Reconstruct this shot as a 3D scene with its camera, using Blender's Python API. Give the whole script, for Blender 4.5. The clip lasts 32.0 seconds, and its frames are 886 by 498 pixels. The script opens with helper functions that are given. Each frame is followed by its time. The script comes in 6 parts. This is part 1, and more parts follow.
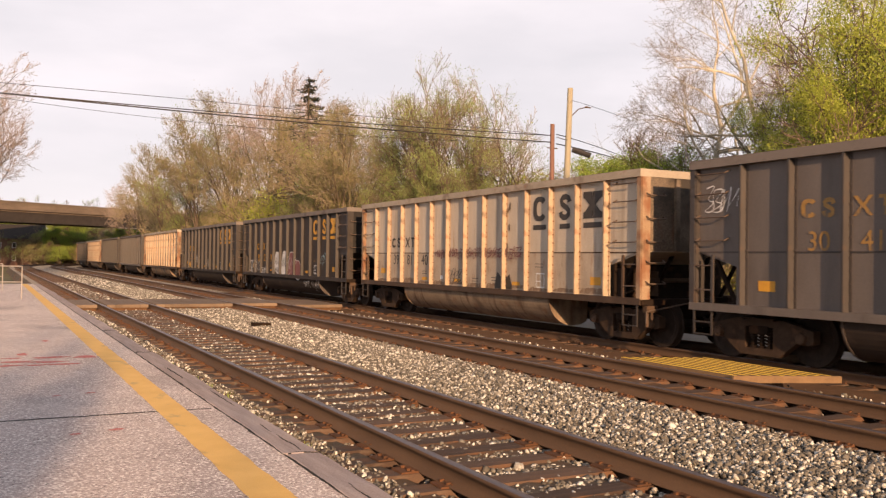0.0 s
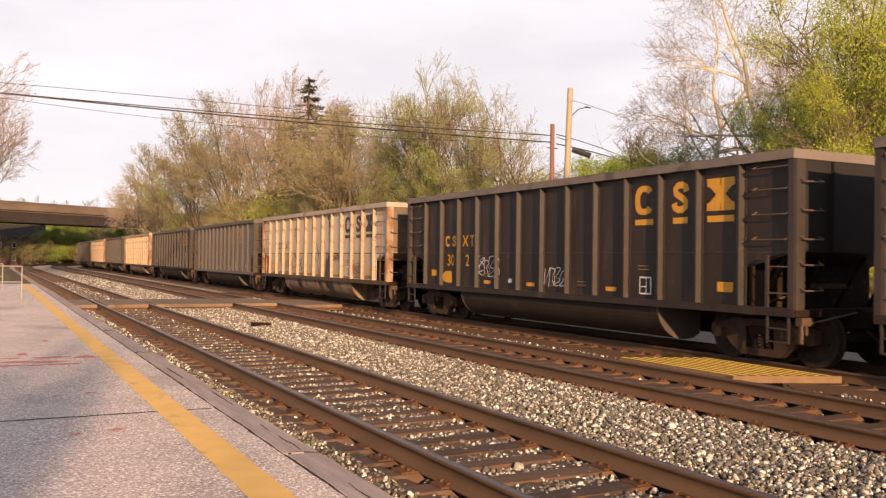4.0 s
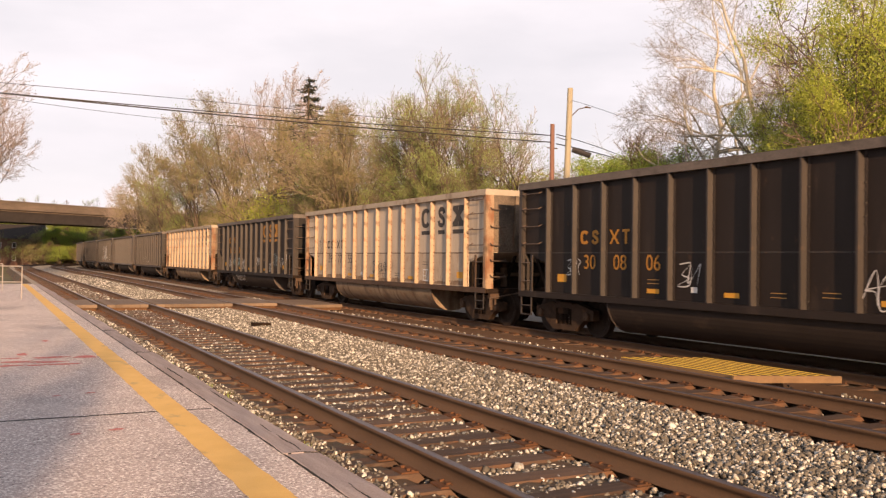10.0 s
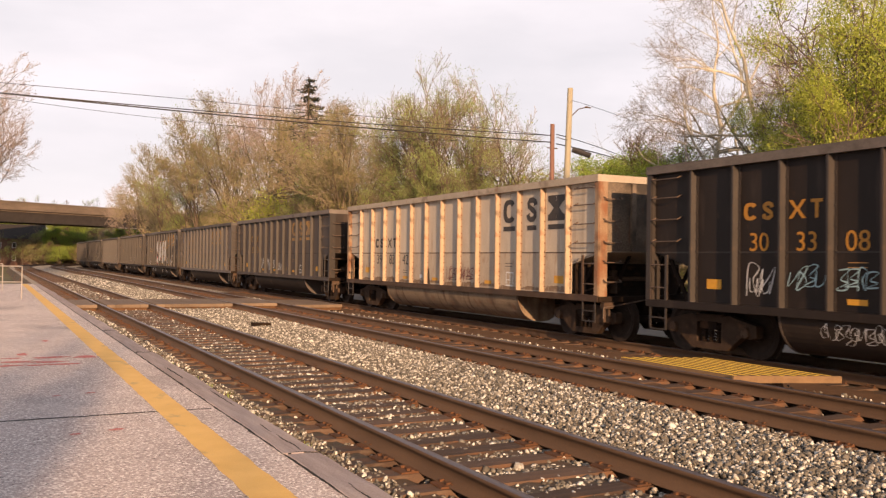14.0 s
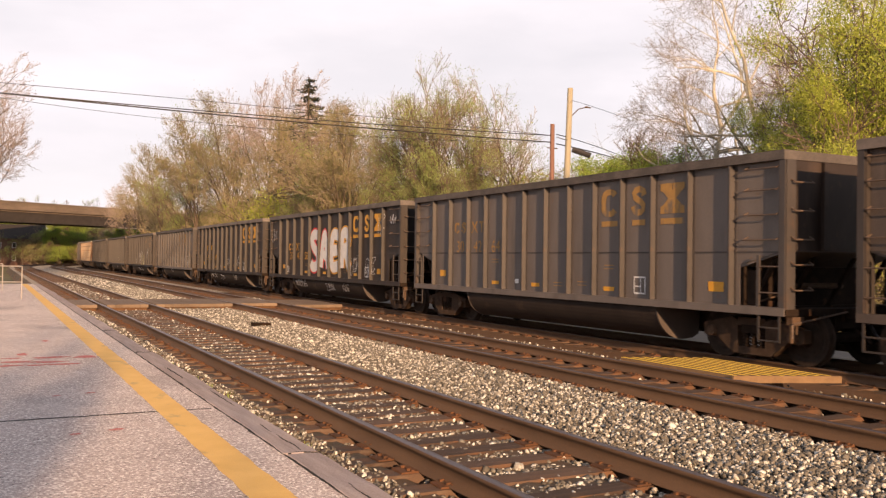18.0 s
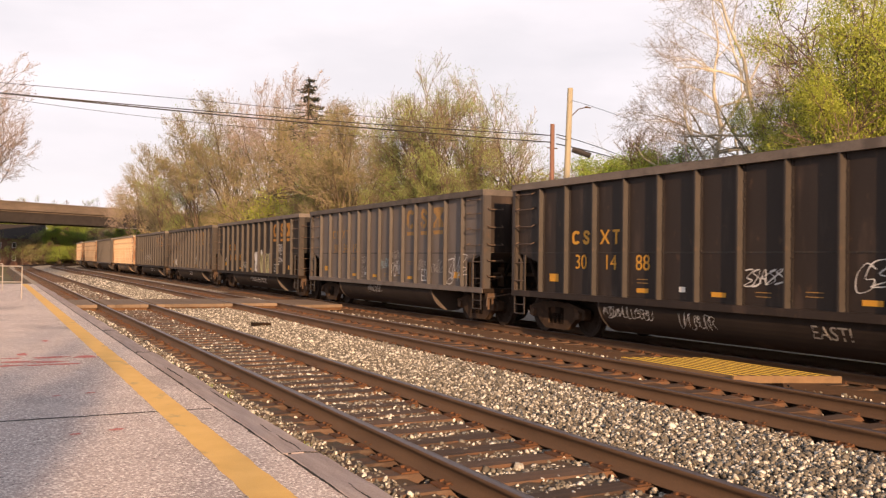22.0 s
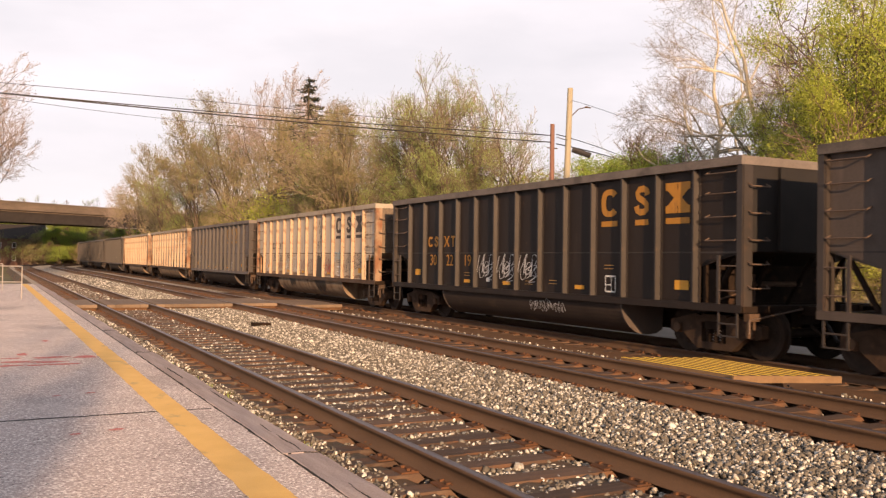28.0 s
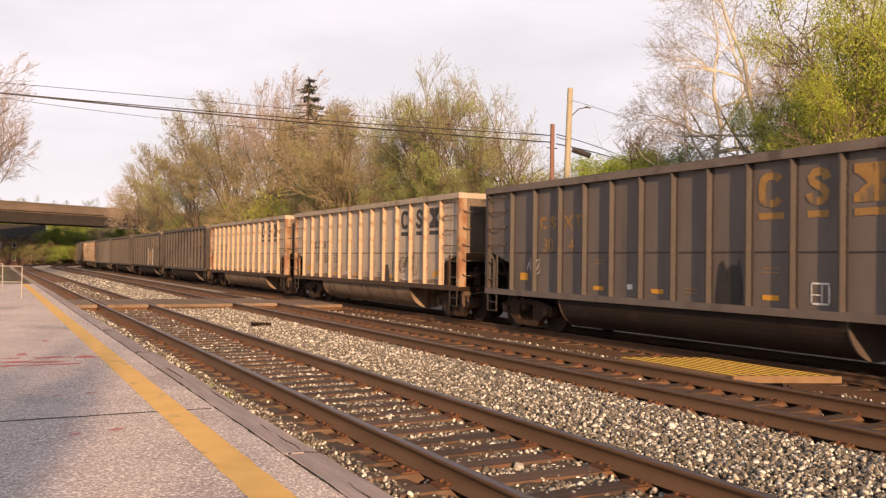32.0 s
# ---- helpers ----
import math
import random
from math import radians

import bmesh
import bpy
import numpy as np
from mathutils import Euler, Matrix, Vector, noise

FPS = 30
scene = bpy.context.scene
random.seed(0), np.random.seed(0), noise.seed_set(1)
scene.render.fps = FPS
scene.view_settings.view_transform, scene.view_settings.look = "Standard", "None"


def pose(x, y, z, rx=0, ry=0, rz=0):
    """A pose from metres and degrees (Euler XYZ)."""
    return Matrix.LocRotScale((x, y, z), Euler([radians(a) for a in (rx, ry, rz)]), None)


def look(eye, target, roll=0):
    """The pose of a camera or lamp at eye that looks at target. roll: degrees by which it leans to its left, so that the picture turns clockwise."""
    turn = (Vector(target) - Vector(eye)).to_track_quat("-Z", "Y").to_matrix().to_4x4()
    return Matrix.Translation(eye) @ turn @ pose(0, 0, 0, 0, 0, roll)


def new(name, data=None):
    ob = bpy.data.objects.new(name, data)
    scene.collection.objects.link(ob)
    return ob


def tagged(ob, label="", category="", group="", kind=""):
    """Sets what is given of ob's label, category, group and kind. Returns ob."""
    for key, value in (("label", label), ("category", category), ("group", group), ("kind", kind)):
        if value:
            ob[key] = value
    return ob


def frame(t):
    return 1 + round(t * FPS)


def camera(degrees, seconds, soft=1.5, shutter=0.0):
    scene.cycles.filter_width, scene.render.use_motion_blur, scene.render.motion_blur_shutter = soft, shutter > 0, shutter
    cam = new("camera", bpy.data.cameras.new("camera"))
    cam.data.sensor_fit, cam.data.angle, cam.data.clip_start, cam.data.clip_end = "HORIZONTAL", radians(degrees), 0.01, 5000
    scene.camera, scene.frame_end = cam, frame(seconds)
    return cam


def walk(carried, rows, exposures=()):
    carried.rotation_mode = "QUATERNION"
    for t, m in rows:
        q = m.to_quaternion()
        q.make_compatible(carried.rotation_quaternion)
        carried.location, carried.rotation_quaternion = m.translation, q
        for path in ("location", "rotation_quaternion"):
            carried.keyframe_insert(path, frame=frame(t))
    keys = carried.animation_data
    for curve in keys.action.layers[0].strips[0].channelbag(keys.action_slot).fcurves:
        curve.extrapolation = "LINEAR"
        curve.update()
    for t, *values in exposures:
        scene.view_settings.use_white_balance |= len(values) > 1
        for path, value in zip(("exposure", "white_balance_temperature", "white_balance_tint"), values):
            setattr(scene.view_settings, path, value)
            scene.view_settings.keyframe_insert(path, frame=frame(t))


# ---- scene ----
cam = camera(53.66, 32.0, soft=1.3, shutter=0.12)
EYE = (0.0, 0.0, 1.557)
HEAD, PITCH = 0.4773, 0.0130
AIM = (math.sin(HEAD) * 100, math.cos(HEAD) * 100, 1.557 + math.tan(PITCH) * 100)
VIEW = look(EYE, AIM, 0.785)
walk(cam, [(0.0, VIEW), (32.0, VIEW)], [(t, 0.20 + 0.38 * e, 6500, 10) for t, e in (
    (0.0, 0.0), (1.0, 0.0), (1.7, 0.05), (2.5, 0.16), (3.5, 0.25), (4.8, 0.14), (5.6, 0.0), (7.0, 0.02), (8.0, 0.16), (9.0, 0.25), (10.2, 0.14), (11.2, 0.0), (12.2, 0.0), (13.2, 0.15), (13.9, 0.12), (14.5, 0.0),
    (15.6, 0.10), (17.0, 0.25), (20.0, 0.20), (22.5, 0.25), (27.5, 0.25), (28.6, 0.16), (29.5, 0.0), (31.0, 0.0), (32.0, 0.07))])

# ---- light: low warm sun from behind, thin bright cloud ----
SUN_AZ, SUN_EL = radians(13.8), radians(13.2)
SUN_WAY = Vector((math.sin(SUN_AZ) * math.cos(SUN_EL), math.cos(SUN_AZ) * math.cos(SUN_EL), -math.sin(SUN_EL)))
sun = new("sun", bpy.data.lights.new("sun", "SUN"))
sun.data.energy, sun.data.angle, sun.data.color = 7.0, radians(0.6), (1.0, 0.625, 0.35)
sun.matrix_basis = look((0, 0, 60), Vector((0, 0, 60)) + SUN_WAY)

world = bpy.data.worlds.new("sky")
scene.world = world
world.use_nodes = True
wn, wl = world.node_tree.nodes, world.node_tree.links
wn.clear()
w_out = wn.new("ShaderNodeOutputWorld")
w_bg = wn.new("ShaderNodeBackground")
w_sky = wn.new("ShaderNodeTexSky")
w_sky.sky_type, w_sky.sun_disc = "NISHITA", False
w_sky.sun_elevation, w_sky.sun_rotation = SUN_EL, radians(180) + SUN_AZ
w_gain = wn.new("ShaderNodeVectorMath")
w_gain.operation = "SCALE"
w_gain.inputs["Scale"].default_value = 0.055
w_co = wn.new("ShaderNodeTexCoord")
w_map = wn.new("ShaderNodeMapping")
w_map.inputs["Scale"].default_value = (1.2, 1.2, 4.0)
w_noise = wn.new("ShaderNodeTexNoise")
w_noise.inputs["Scale"].default_value, w_noise.inputs["Detail"].default_value = 2.2, 5.0
w_ramp = wn.new("ShaderNodeValToRGB")
w_ramp.color_ramp.elements[0].position, w_ramp.color_ramp.elements[0].color = 0.35, (0.86, 0.86, 0.86, 1)
w_ramp.color_ramp.elements[1].position, w_ramp.color_ramp.elements[1].color = 0.65, (1.0, 1.0, 1.0, 1)
w_mix = wn.new("ShaderNodeMixRGB")
w_mix.inputs[2].default_value = (0.98, 0.90, 0.96, 1)
# the bright haze lies low and thins out overhead
w_sep = wn.new("ShaderNodeSeparateXYZ")
w_high = wn.new("ShaderNodeMapRange")
w_high.interpolation_type = "SMOOTHSTEP"
w_high.inputs["From Min"].default_value, w_high.inputs["From Max"].default_value = 0.26, 0.75
w_high.inputs["To Min"].default_value, w_high.inputs["To Max"].default_value = 1.0, 0.25
w_thin = wn.new("ShaderNodeMixRGB")
w_thin.blend_type = "MULTIPLY"
w_thin.inputs[0].default_value = 1.0
wl.new(w_co.outputs["Generated"], w_sep.inputs[0])
wl.new(w_sep.outputs[2], w_high.inputs[0])
wl.new(w_ramp.outputs[0], w_thin.inputs[1])
wl.new(w_high.outputs[0], w_thin.inputs[2])
wl.new(w_sky.outputs[0], w_gain.inputs[0])
wl.new(w_co.outputs["Generated"], w_map.inputs[0])
wl.new(w_map.outputs[0], w_noise.inputs["Vector"])
wl.new(w_noise.outputs[0], w_ramp.inputs[0])
wl.new(w_thin.outputs[0], w_mix.inputs[0])
# soft grey and white cloud
w_map2 = wn.new("ShaderNodeMapping")
w_map2.inputs["Scale"].default_value, w_map2.inputs["Location"].default_value = (1.0, 1.0, 3.2), (0.4, 1.3, 0.2)
w_noise2 = wn.new("ShaderNodeTexNoise")
w_noise2.inputs["Scale"].default_value, w_noise2.inputs["Detail"].default_value = 3.4, 6.0
w_ramp2 = wn.new("ShaderNodeValToRGB")
w_ramp2.color_ramp.elements[0].position, w_ramp2.color_ramp.elements[0].color = 0.38, (0.80, 0.748, 0.780, 1)
w_ramp2.color_ramp.elements[1].position, w_ramp2.color_ramp.elements[1].color = 0.60, (0.90, 0.832, 0.866, 1)
wl.new(w_co.outputs["Generated"], w_map2.inputs[0])
wl.new(w_map2.outputs[0], w_noise2.inputs["Vector"])
wl.new(w_noise2.outputs[0], w_ramp2.inputs[0])
wl.new(w_ramp2.outputs[0], w_mix.inputs[2])
wl.new(w_gain.outputs[0], w_mix.inputs[1])
wl.new(w_mix.outputs[0], w_bg.inputs[0])
wl.new(w_bg.outputs[0], w_out.inputs[0])


# ---- materials ----
def surface(name, dark, light, scale=8.0, rough=0.7, metal=0.0, bump=0.2, stretch=(1, 1, 1), fine=60.0, spots=None, contrast=0.25, island=False, random_amount=0.0, coords="Object", spec=0.4, mid=None):
    """Two-scale noise colour with grain and fine relief. spots: (colour, scale, threshold, stretch) for stains or wear."""
    m = bpy.data.materials.new(name)
    m.use_nodes = True
    n, l = m.node_tree.nodes, m.node_tree.links
    b = n["Principled BSDF"]
    b.inputs["Metallic"].default_value = metal
    b.inputs["Specular IOR Level"].default_value = spec
    co = n.new("ShaderNodeTexCoord")
    mp = n.new("ShaderNodeMapping")
    mp.inputs["Scale"].default_value = stretch
    l.new(co.outputs[coords], mp.inputs[0])
    big = n.new("ShaderNodeTexNoise")
    big.inputs["Scale"].default_value, big.inputs["Detail"].default_value = scale, 5
    l.new(mp.outputs[0], big.inputs["Vector"])
    small = n.new("ShaderNodeTexNoise")
    small.inputs["Scale"].default_value, small.inputs["Detail"].default_value = fine, 3
    l.new(co.outputs[coords], small.inputs["Vector"])
    add = n.new("ShaderNodeMath")
    add.operation = "MULTIPLY_ADD"
    l.new(small.outputs[0], add.inputs[0])
    add.inputs[1].default_value = 0.45
    half = n.new("ShaderNodeMath")
    half.operation = "MULTIPLY"
    l.new(big.outputs[0], half.inputs[0])
    half.inputs[1].default_value = 0.6
    l.new(half.outputs[0], add.inputs[2])
    src = add.outputs[0]
    if island or random_amount:
        rnd = n.new("ShaderNodeNewGeometry" if island else "ShaderNodeObjectInfo")
        k = n.new("ShaderNodeMath")
        k.operation = "MULTIPLY_ADD"
        l.new(rnd.outputs["Random Per Island" if island else "Random"], k.inputs[0])
        k.inputs[1].default_value = random_amount
        sub = n.new("ShaderNodeMath")
        sub.operation = "SUBTRACT"
        l.new(src, sub.inputs[0])
        sub.inputs[1].default_value = random_amount / 2
        l.new(sub.outputs[0], k.inputs[2])
        src = k.outputs[0]
    ramp = n.new("ShaderNodeValToRGB")
    ramp.color_ramp.elements[0].position, ramp.color_ramp.elements[0].color = 0.5 - contrast, (*dark, 1)
    ramp.color_ramp.elements[1].position, ramp.color_ramp.elements[1].color = 0.5 + contrast, (*light, 1)
    if mid:
        e = ramp.color_ramp.elements.new(mid[0])
        e.color = (*mid[1], 1)
    l.new(src, ramp.inputs[0])
    colour = ramp.outputs[0]
    for tone, s_scale, s_at, s_stretch, s_amount in (spots or []):
        sm = n.new("ShaderNodeMapping")
        sm.inputs["Scale"].default_value = s_stretch
        l.new(co.outputs[coords], sm.inputs[0])
        sn = n.new("ShaderNodeTexNoise")
        sn.inputs["Scale"].default_value, sn.inputs["Detail"].default_value = s_scale, 6
        l.new(sm.outputs[0], sn.inputs["Vector"])
        sr = n.new("ShaderNodeValToRGB")
        sr.color_ramp.elements[0].position, sr.color_ramp.elements[0].color = s_at, (0, 0, 0, 1)
        sr.color_ramp.elements[1].position, sr.color_ramp.elements[1].color = min(1.0, s_at + 0.12), (s_amount, s_amount, s_amount, 1)
        l.new(sn.outputs[0], sr.inputs[0])
        mx = n.new("ShaderNodeMixRGB")
        l.new(sr.outputs[0], mx.inputs[0])
        l.new(colour, mx.inputs[1])
        mx.inputs[2].default_value = (*tone, 1)
        colour = mx.outputs[0]
    l.new(colour, b.inputs["Base Color"])
    rr = n.new("ShaderNodeMapRange")
    rr.inputs["To Min"].default_value, rr.inputs["To Max"].default_value = max(0.05, rough - 0.12), min(1.0, rough + 0.12)
    l.new(small.outputs[0], rr.inputs[0])
    l.new(rr.outputs[0], b.inputs["Roughness"])
    if bump:
        bp = n.new("ShaderNodeBump")
        bp.inputs["Strength"].default_value, bp.inputs["Distance"].default_value = bump, 0.02
        l.new(add.outputs[0], bp.inputs["Height"])
        l.new(bp.outputs[0], b.inputs["Normal"])
    return m


RUST = (0.16, 0.065, 0.03)
M_LIGHT = surface("weathered_cream_paint", (0.360, 0.300, 0.235), (0.525, 0.452, 0.360), 2.2, 0.65, 0, 0.05, (1, 1, 0.35), 40, [((0.25, 0.135, 0.07), 3.0, 0.60, (2.6, 1, 0.25), 0.5), ((0.19, 0.155, 0.122), 1.3, 0.58, (1.6, 1, 0.16), 0.5), ((0.57, 0.505, 0.415), 2.2, 0.60, (1.5, 1, 0.3), 0.5)], random_amount=0.12)
M_LIGHT_POST = surface("rusty_cream_paint", (0.31, 0.212, 0.132), (0.45, 0.35, 0.245), 5, 0.7, 0, 0.1, (1, 1, 0.5), 40, [((0.26, 0.115, 0.05), 5.0, 0.53, (1, 1, 0.5), 0.65), ((0.09, 0.055, 0.035), 3.0, 0.58, (1, 1, 1), 0.65)], random_amount=0.15)
M_BLACK = surface("weathered_black_paint", (0.019, 0.0130, 0.0105), (0.036, 0.0260, 0.0215), 2.0, 0.55, 0, 0.04, (1, 1, 0.3), 40, [((0.080, 0.055, 0.043), 2.0, 0.57, (1.4, 1, 0.3), 0.5), ((0.09, 0.05, 0.03), 7, 0.62, (1, 1, 0.6), 0.5)], random_amount=0.12, spec=0.25)
M_JET = surface("oily_black_paint", (0.0130, 0.0090, 0.0074), (0.0265, 0.0192, 0.0160), 2.0, 0.6, 0, 0.04, (1, 1, 0.3), 40, [((0.060, 0.043, 0.034), 2.0, 0.60, (1.4, 1, 0.3), 0.4), ((0.07, 0.038, 0.022), 7, 0.65, (1, 1, 0.6), 0.5)], random_amount=0.10, spec=0.2)
M_GREY = surface("faded_grey_paint", (0.095, 0.079, 0.071), (0.150, 0.126, 0.113), 2.0, 0.6, 0, 0.04, (1, 1, 0.3), 40, [((0.075, 0.062, 0.055), 1.5, 0.56, (1.2, 1, 0.25), 0.6), ((0.15, 0.09, 0.06), 7, 0.64, (1, 1, 0.6), 0.5)], random_amount=0.12)
M_DGREY = surface("dusty_dark_grey_paint", (0.052, 0.040, 0.034), (0.094, 0.075, 0.065), 2.0, 0.6, 0, 0.04, (1, 1, 0.3), 40, [((0.13, 0.10, 0.083), 1.8, 0.57, (1.3, 1, 0.25), 0.5)], random_amount=0.12, spec=0.25)
M_BLACK_TRIM = surface("weathered_black_trim", (0.020, 0.0155, 0.0132), (0.047, 0.037, 0.032), 3.0, 0.6, 0, 0.06, (1, 1, 0.4), 40, [((0.075, 0.043, 0.027), 6, 0.60, (1, 1, 0.5), 0.5)], random_amount=0.15)
M_GREY_TRIM = surface("weathered_grey_trim", (0.034, 0.028, 0.026), (0.064, 0.054, 0.050), 3.0, 0.6, 0, 0.06, (1, 1, 0.4), 40, [((0.085, 0.05, 0.032), 6, 0.58, (1, 1, 0.5), 0.5)], random_amount=0.15)
M_DUST_CHORD = surface("dusty_worn_top_chord", (0.060, 0.050, 0.044), (0.165, 0.138, 0.120), 3.0, 0.7, 0, 0.06, (0.6, 1, 1), 30, [((0.035, 0.028, 0.024), 2.0, 0.55, (1, 1, 1), 0.6)], random_amount=0.5)
# end walls of cream cars: blotches hold soot and the next car's shade
M_LIGHT_END = surface("sooty_shaded_cream_paint", (0.012, 0.010, 0.009), (0.40, 0.30, 0.21), 0.55, 0.75, 0, 0.05, (1, 1, 1), 30, [((0.014, 0.012, 0.011), 0.6, 0.44, (1, 1, 1), 0.9), (RUST, 5, 0.58, (1, 1, 0.4), 0.5)])
M_LIGHT_LOW = surface("rust_streaked_cream_paint", (0.29, 0.232, 0.175), (0.48, 0.40, 0.31), 2.6, 0.75, 0, 0.08, (1.0, 1, 0.6), 40, [((0.24, 0.115, 0.056), 5.0, 0.57, (1.2, 1, 0.45), 0.5), ((0.12, 0.085, 0.064), 2.4, 0.58, (1.2, 1, 0.5), 0.5), ((0.07, 0.042, 0.030), 11.0, 0.66, (1.4, 1, 0.6), 0.6)], random_amount=0.15)
M_GRIME = surface("rust_brown_grime", (0.10, 0.060, 0.036), (0.27, 0.185, 0.125), 7, 0.85, 0, 0.1, (1, 1, 0.6), 40, [((0.33, 0.26, 0.19), 9, 0.52, (1, 1, 0.6), 0.7)])
M_TUB_LIGHT = surface("grimy_cream_tub", (0.12, 0.082, 0.052), (0.30, 0.225, 0.155), 1.6, 0.8, 0, 0.05, (0.8, 1, 1), 40, [((0.08, 0.055, 0.04), 1.4, 0.52, (1, 1, 1), 0.7), ((0.06, 0.03, 0.018), 2.2, 0.56, (3, 1, 0.3), 0.7), (RUST, 4, 0.58, (1, 1, 1), 0.5)], spec=0.25)
M_TUB_DARK = surface("grimy_dark_tub", (0.018, 0.013, 0.011), (0.042, 0.031, 0.025), 1.6, 0.8, 0, 0.05, (0.8, 1, 1), 40, [((0.075, 0.05, 0.035), 2.4, 0.60, (1, 1, 1), 0.5)], random_amount=0.2, spec=0.2)
M_RUSTY_CORNER = surface("rusty_dirty_corner_paint", (0.16, 0.085, 0.045), (0.36, 0.26, 0.17), 4, 0.75, 0, 0.1, (1, 1, 0.5), 40, [((0.20, 0.075, 0.032), 3.5, 0.50, (1, 1, 0.6), 0.75), ((0.06, 0.035, 0.024), 2.5, 0.55, (1, 1, 0.7), 0.7)], random_amount=0.15)
# end walls of black cars: soot, with the gap's shade coloured in
M_SOOT_SHADE = surface("soot_and_shade_black_paint", (0.006, 0.005, 0.005), (0.020, 0.016, 0.014), 2, 0.8, 0, 0.05)
M_RUST_SILL = surface("rust_brown_sill_paint", (0.028, 0.016, 0.010), (0.095, 0.055, 0.032), 3.0, 0.75, 0, 0.1, (1, 1, 1), 40, [((0.05, 0.035, 0.027), 2, 0.56, (1, 1, 1), 0.6)], random_amount=0.15)
M_ORANGE = surface("orange_oxide_paint", (0.32, 0.13, 0.05), (0.46, 0.21, 0.09), 2.0, 0.6, 0, 0.04, (1, 1, 0.3), 40)
M_TRUCK = surface("grimy_cast_steel", (0.008, 0.0055, 0.0045), (0.030, 0.019, 0.013), 6, 0.9, 0, 0.25, spots=[((0.09, 0.045, 0.024), 4, 0.58, (1, 1, 1), 0.55)], spec=0.12)
M_CAP = surface("dusty_rusty_bearing_steel", (0.04, 0.024, 0.016), (0.12, 0.075, 0.048), 8, 0.8, 0, 0.2, spec=0.2)
M_FRAME = surface("rusty_cast_truck_frame", (0.022, 0.014, 0.010), (0.075, 0.048, 0.032), 6, 0.85, 0, 0.25, spots=[((0.13, 0.07, 0.04), 4, 0.57, (1, 1, 1), 0.55)], spec=0.15)
M_WHEEL = surface("rolled_wheel_steel", (0.012, 0.009, 0.007), (0.04, 0.027, 0.02), 8, 0.8, 0, 0.1, spec=0.2)
M_IRON = surface("painted_iron_bar", (0.05, 0.035, 0.028), (0.16, 0.11, 0.08), 12, 0.6, 0.2, 0.1)
M_COAL = surface("empty_car_floor_coal_dust", (0.012, 0.012, 0.012), (0.04, 0.038, 0.036), 6, 0.9, 0, 0.3)
M_RIVET = surface("rusty_rivet_heads", (0.13, 0.055, 0.026), (0.26, 0.13, 0.065), 9, 0.8, 0, 0.1)
M_LIGHT_CHORD = surface("dirty_beige_top_chord", (0.27, 0.225, 0.175), (0.42, 0.36, 0.285), 3.0, 0.75, 0, 0.06, (0.6, 1, 1), 30, [((0.13, 0.09, 0.062), 2.2, 0.56, (1, 1, 1), 0.6), ((0.25, 0.12, 0.06), 6.0, 0.62, (1, 1, 1), 0.6)], random_amount=0.15)
M_YEL = surface("yellow_marking_paint", (0.46, 0.215, 0.02), (0.64, 0.33, 0.03), 9, 0.55, 0, 0.05)
M_DULL_YEL = surface("dull_orange_yellow_marking_paint", (0.32, 0.14, 0.015), (0.47, 0.215, 0.022), 7, 0.6, 0, 0.05, spots=[((0.16, 0.08, 0.03), 6, 0.58, (1, 1, 0.6), 0.6)])
M_FADED_YEL = surface("faded_yellow_marking_paint", (0.20, 0.12, 0.04), (0.42, 0.23, 0.06), 6, 0.65, 0, 0.05, spots=[((0.10, 0.09, 0.08), 5, 0.52, (1, 1, 0.6), 0.8)])
M_DARKMARK = surface("black_marking_paint", (0.02, 0.018, 0.016), (0.05, 0.042, 0.038), 9, 0.6, 0, 0.05)
M_WHITE = surface("white_marking_paint", (0.55, 0.54, 0.52), (0.75, 0.74, 0.72), 9, 0.6, 0, 0.05)
M_SPRAYW = surface("white_spray_paint", (0.42, 0.41, 0.40), (0.72, 0.70, 0.69), 5, 0.5, 0, 0.03)
M_SPRAYR = surface("red_spray_paint", (0.45, 0.02, 0.02), (0.62, 0.05, 0.04), 5, 0.5, 0, 0.03)
M_SPRAYB = surface("pale_blue_spray_paint", (0.20, 0.32, 0.36), (0.34, 0.48, 0.52), 5, 0.5, 0, 0.03)
M_SPRAYK = surface("black_spray_paint", (0.012, 0.010, 0.009), (0.034, 0.028, 0.025), 5, 0.5, 0, 0.03)
M_SPRAYM = surface("maroon_spray_paint", (0.12, 0.035, 0.035), (0.20, 0.07, 0.062), 5, 0.5, 0, 0.03)
M_SPRAYY = surface("pale_yellow_spray_paint", (0.30, 0.275, 0.14), (0.48, 0.445, 0.25), 5, 0.6, 0, 0.03)
M_RAIL_SIDE = surface("rusty_rail_web", (0.066, 0.037, 0.020), (0.145, 0.083, 0.045), 5, 0.8, 0.1, 0.2, (1, 0.2, 1))
M_RAIL_TOP = surface("worn_rail_head", (0.105, 0.080, 0.076), (0.215, 0.172, 0.165), 8, 0.42, 0.75, 0.03, (1, 0.05, 1))
M_TIE = surface("weathered_creosoted_wood", (0.038, 0.023, 0.017), (0.135, 0.082, 0.055), 5, 0.85, 0, 0.6, (0.35, 3, 1), 70, [((0.16, 0.072, 0.032), 2.4, 0.57, (1, 1, 1), 0.55), ((0.22, 0.17, 0.13), 9.0, 0.62, (0.3, 3, 1), 0.45)], random_amount=0.30)
M_PLATE = surface("rusty_tie_plate", (0.060, 0.028, 0.014), (0.140, 0.060, 0.026), 9, 0.85, 0.1, 0.3, random_amount=0.3)
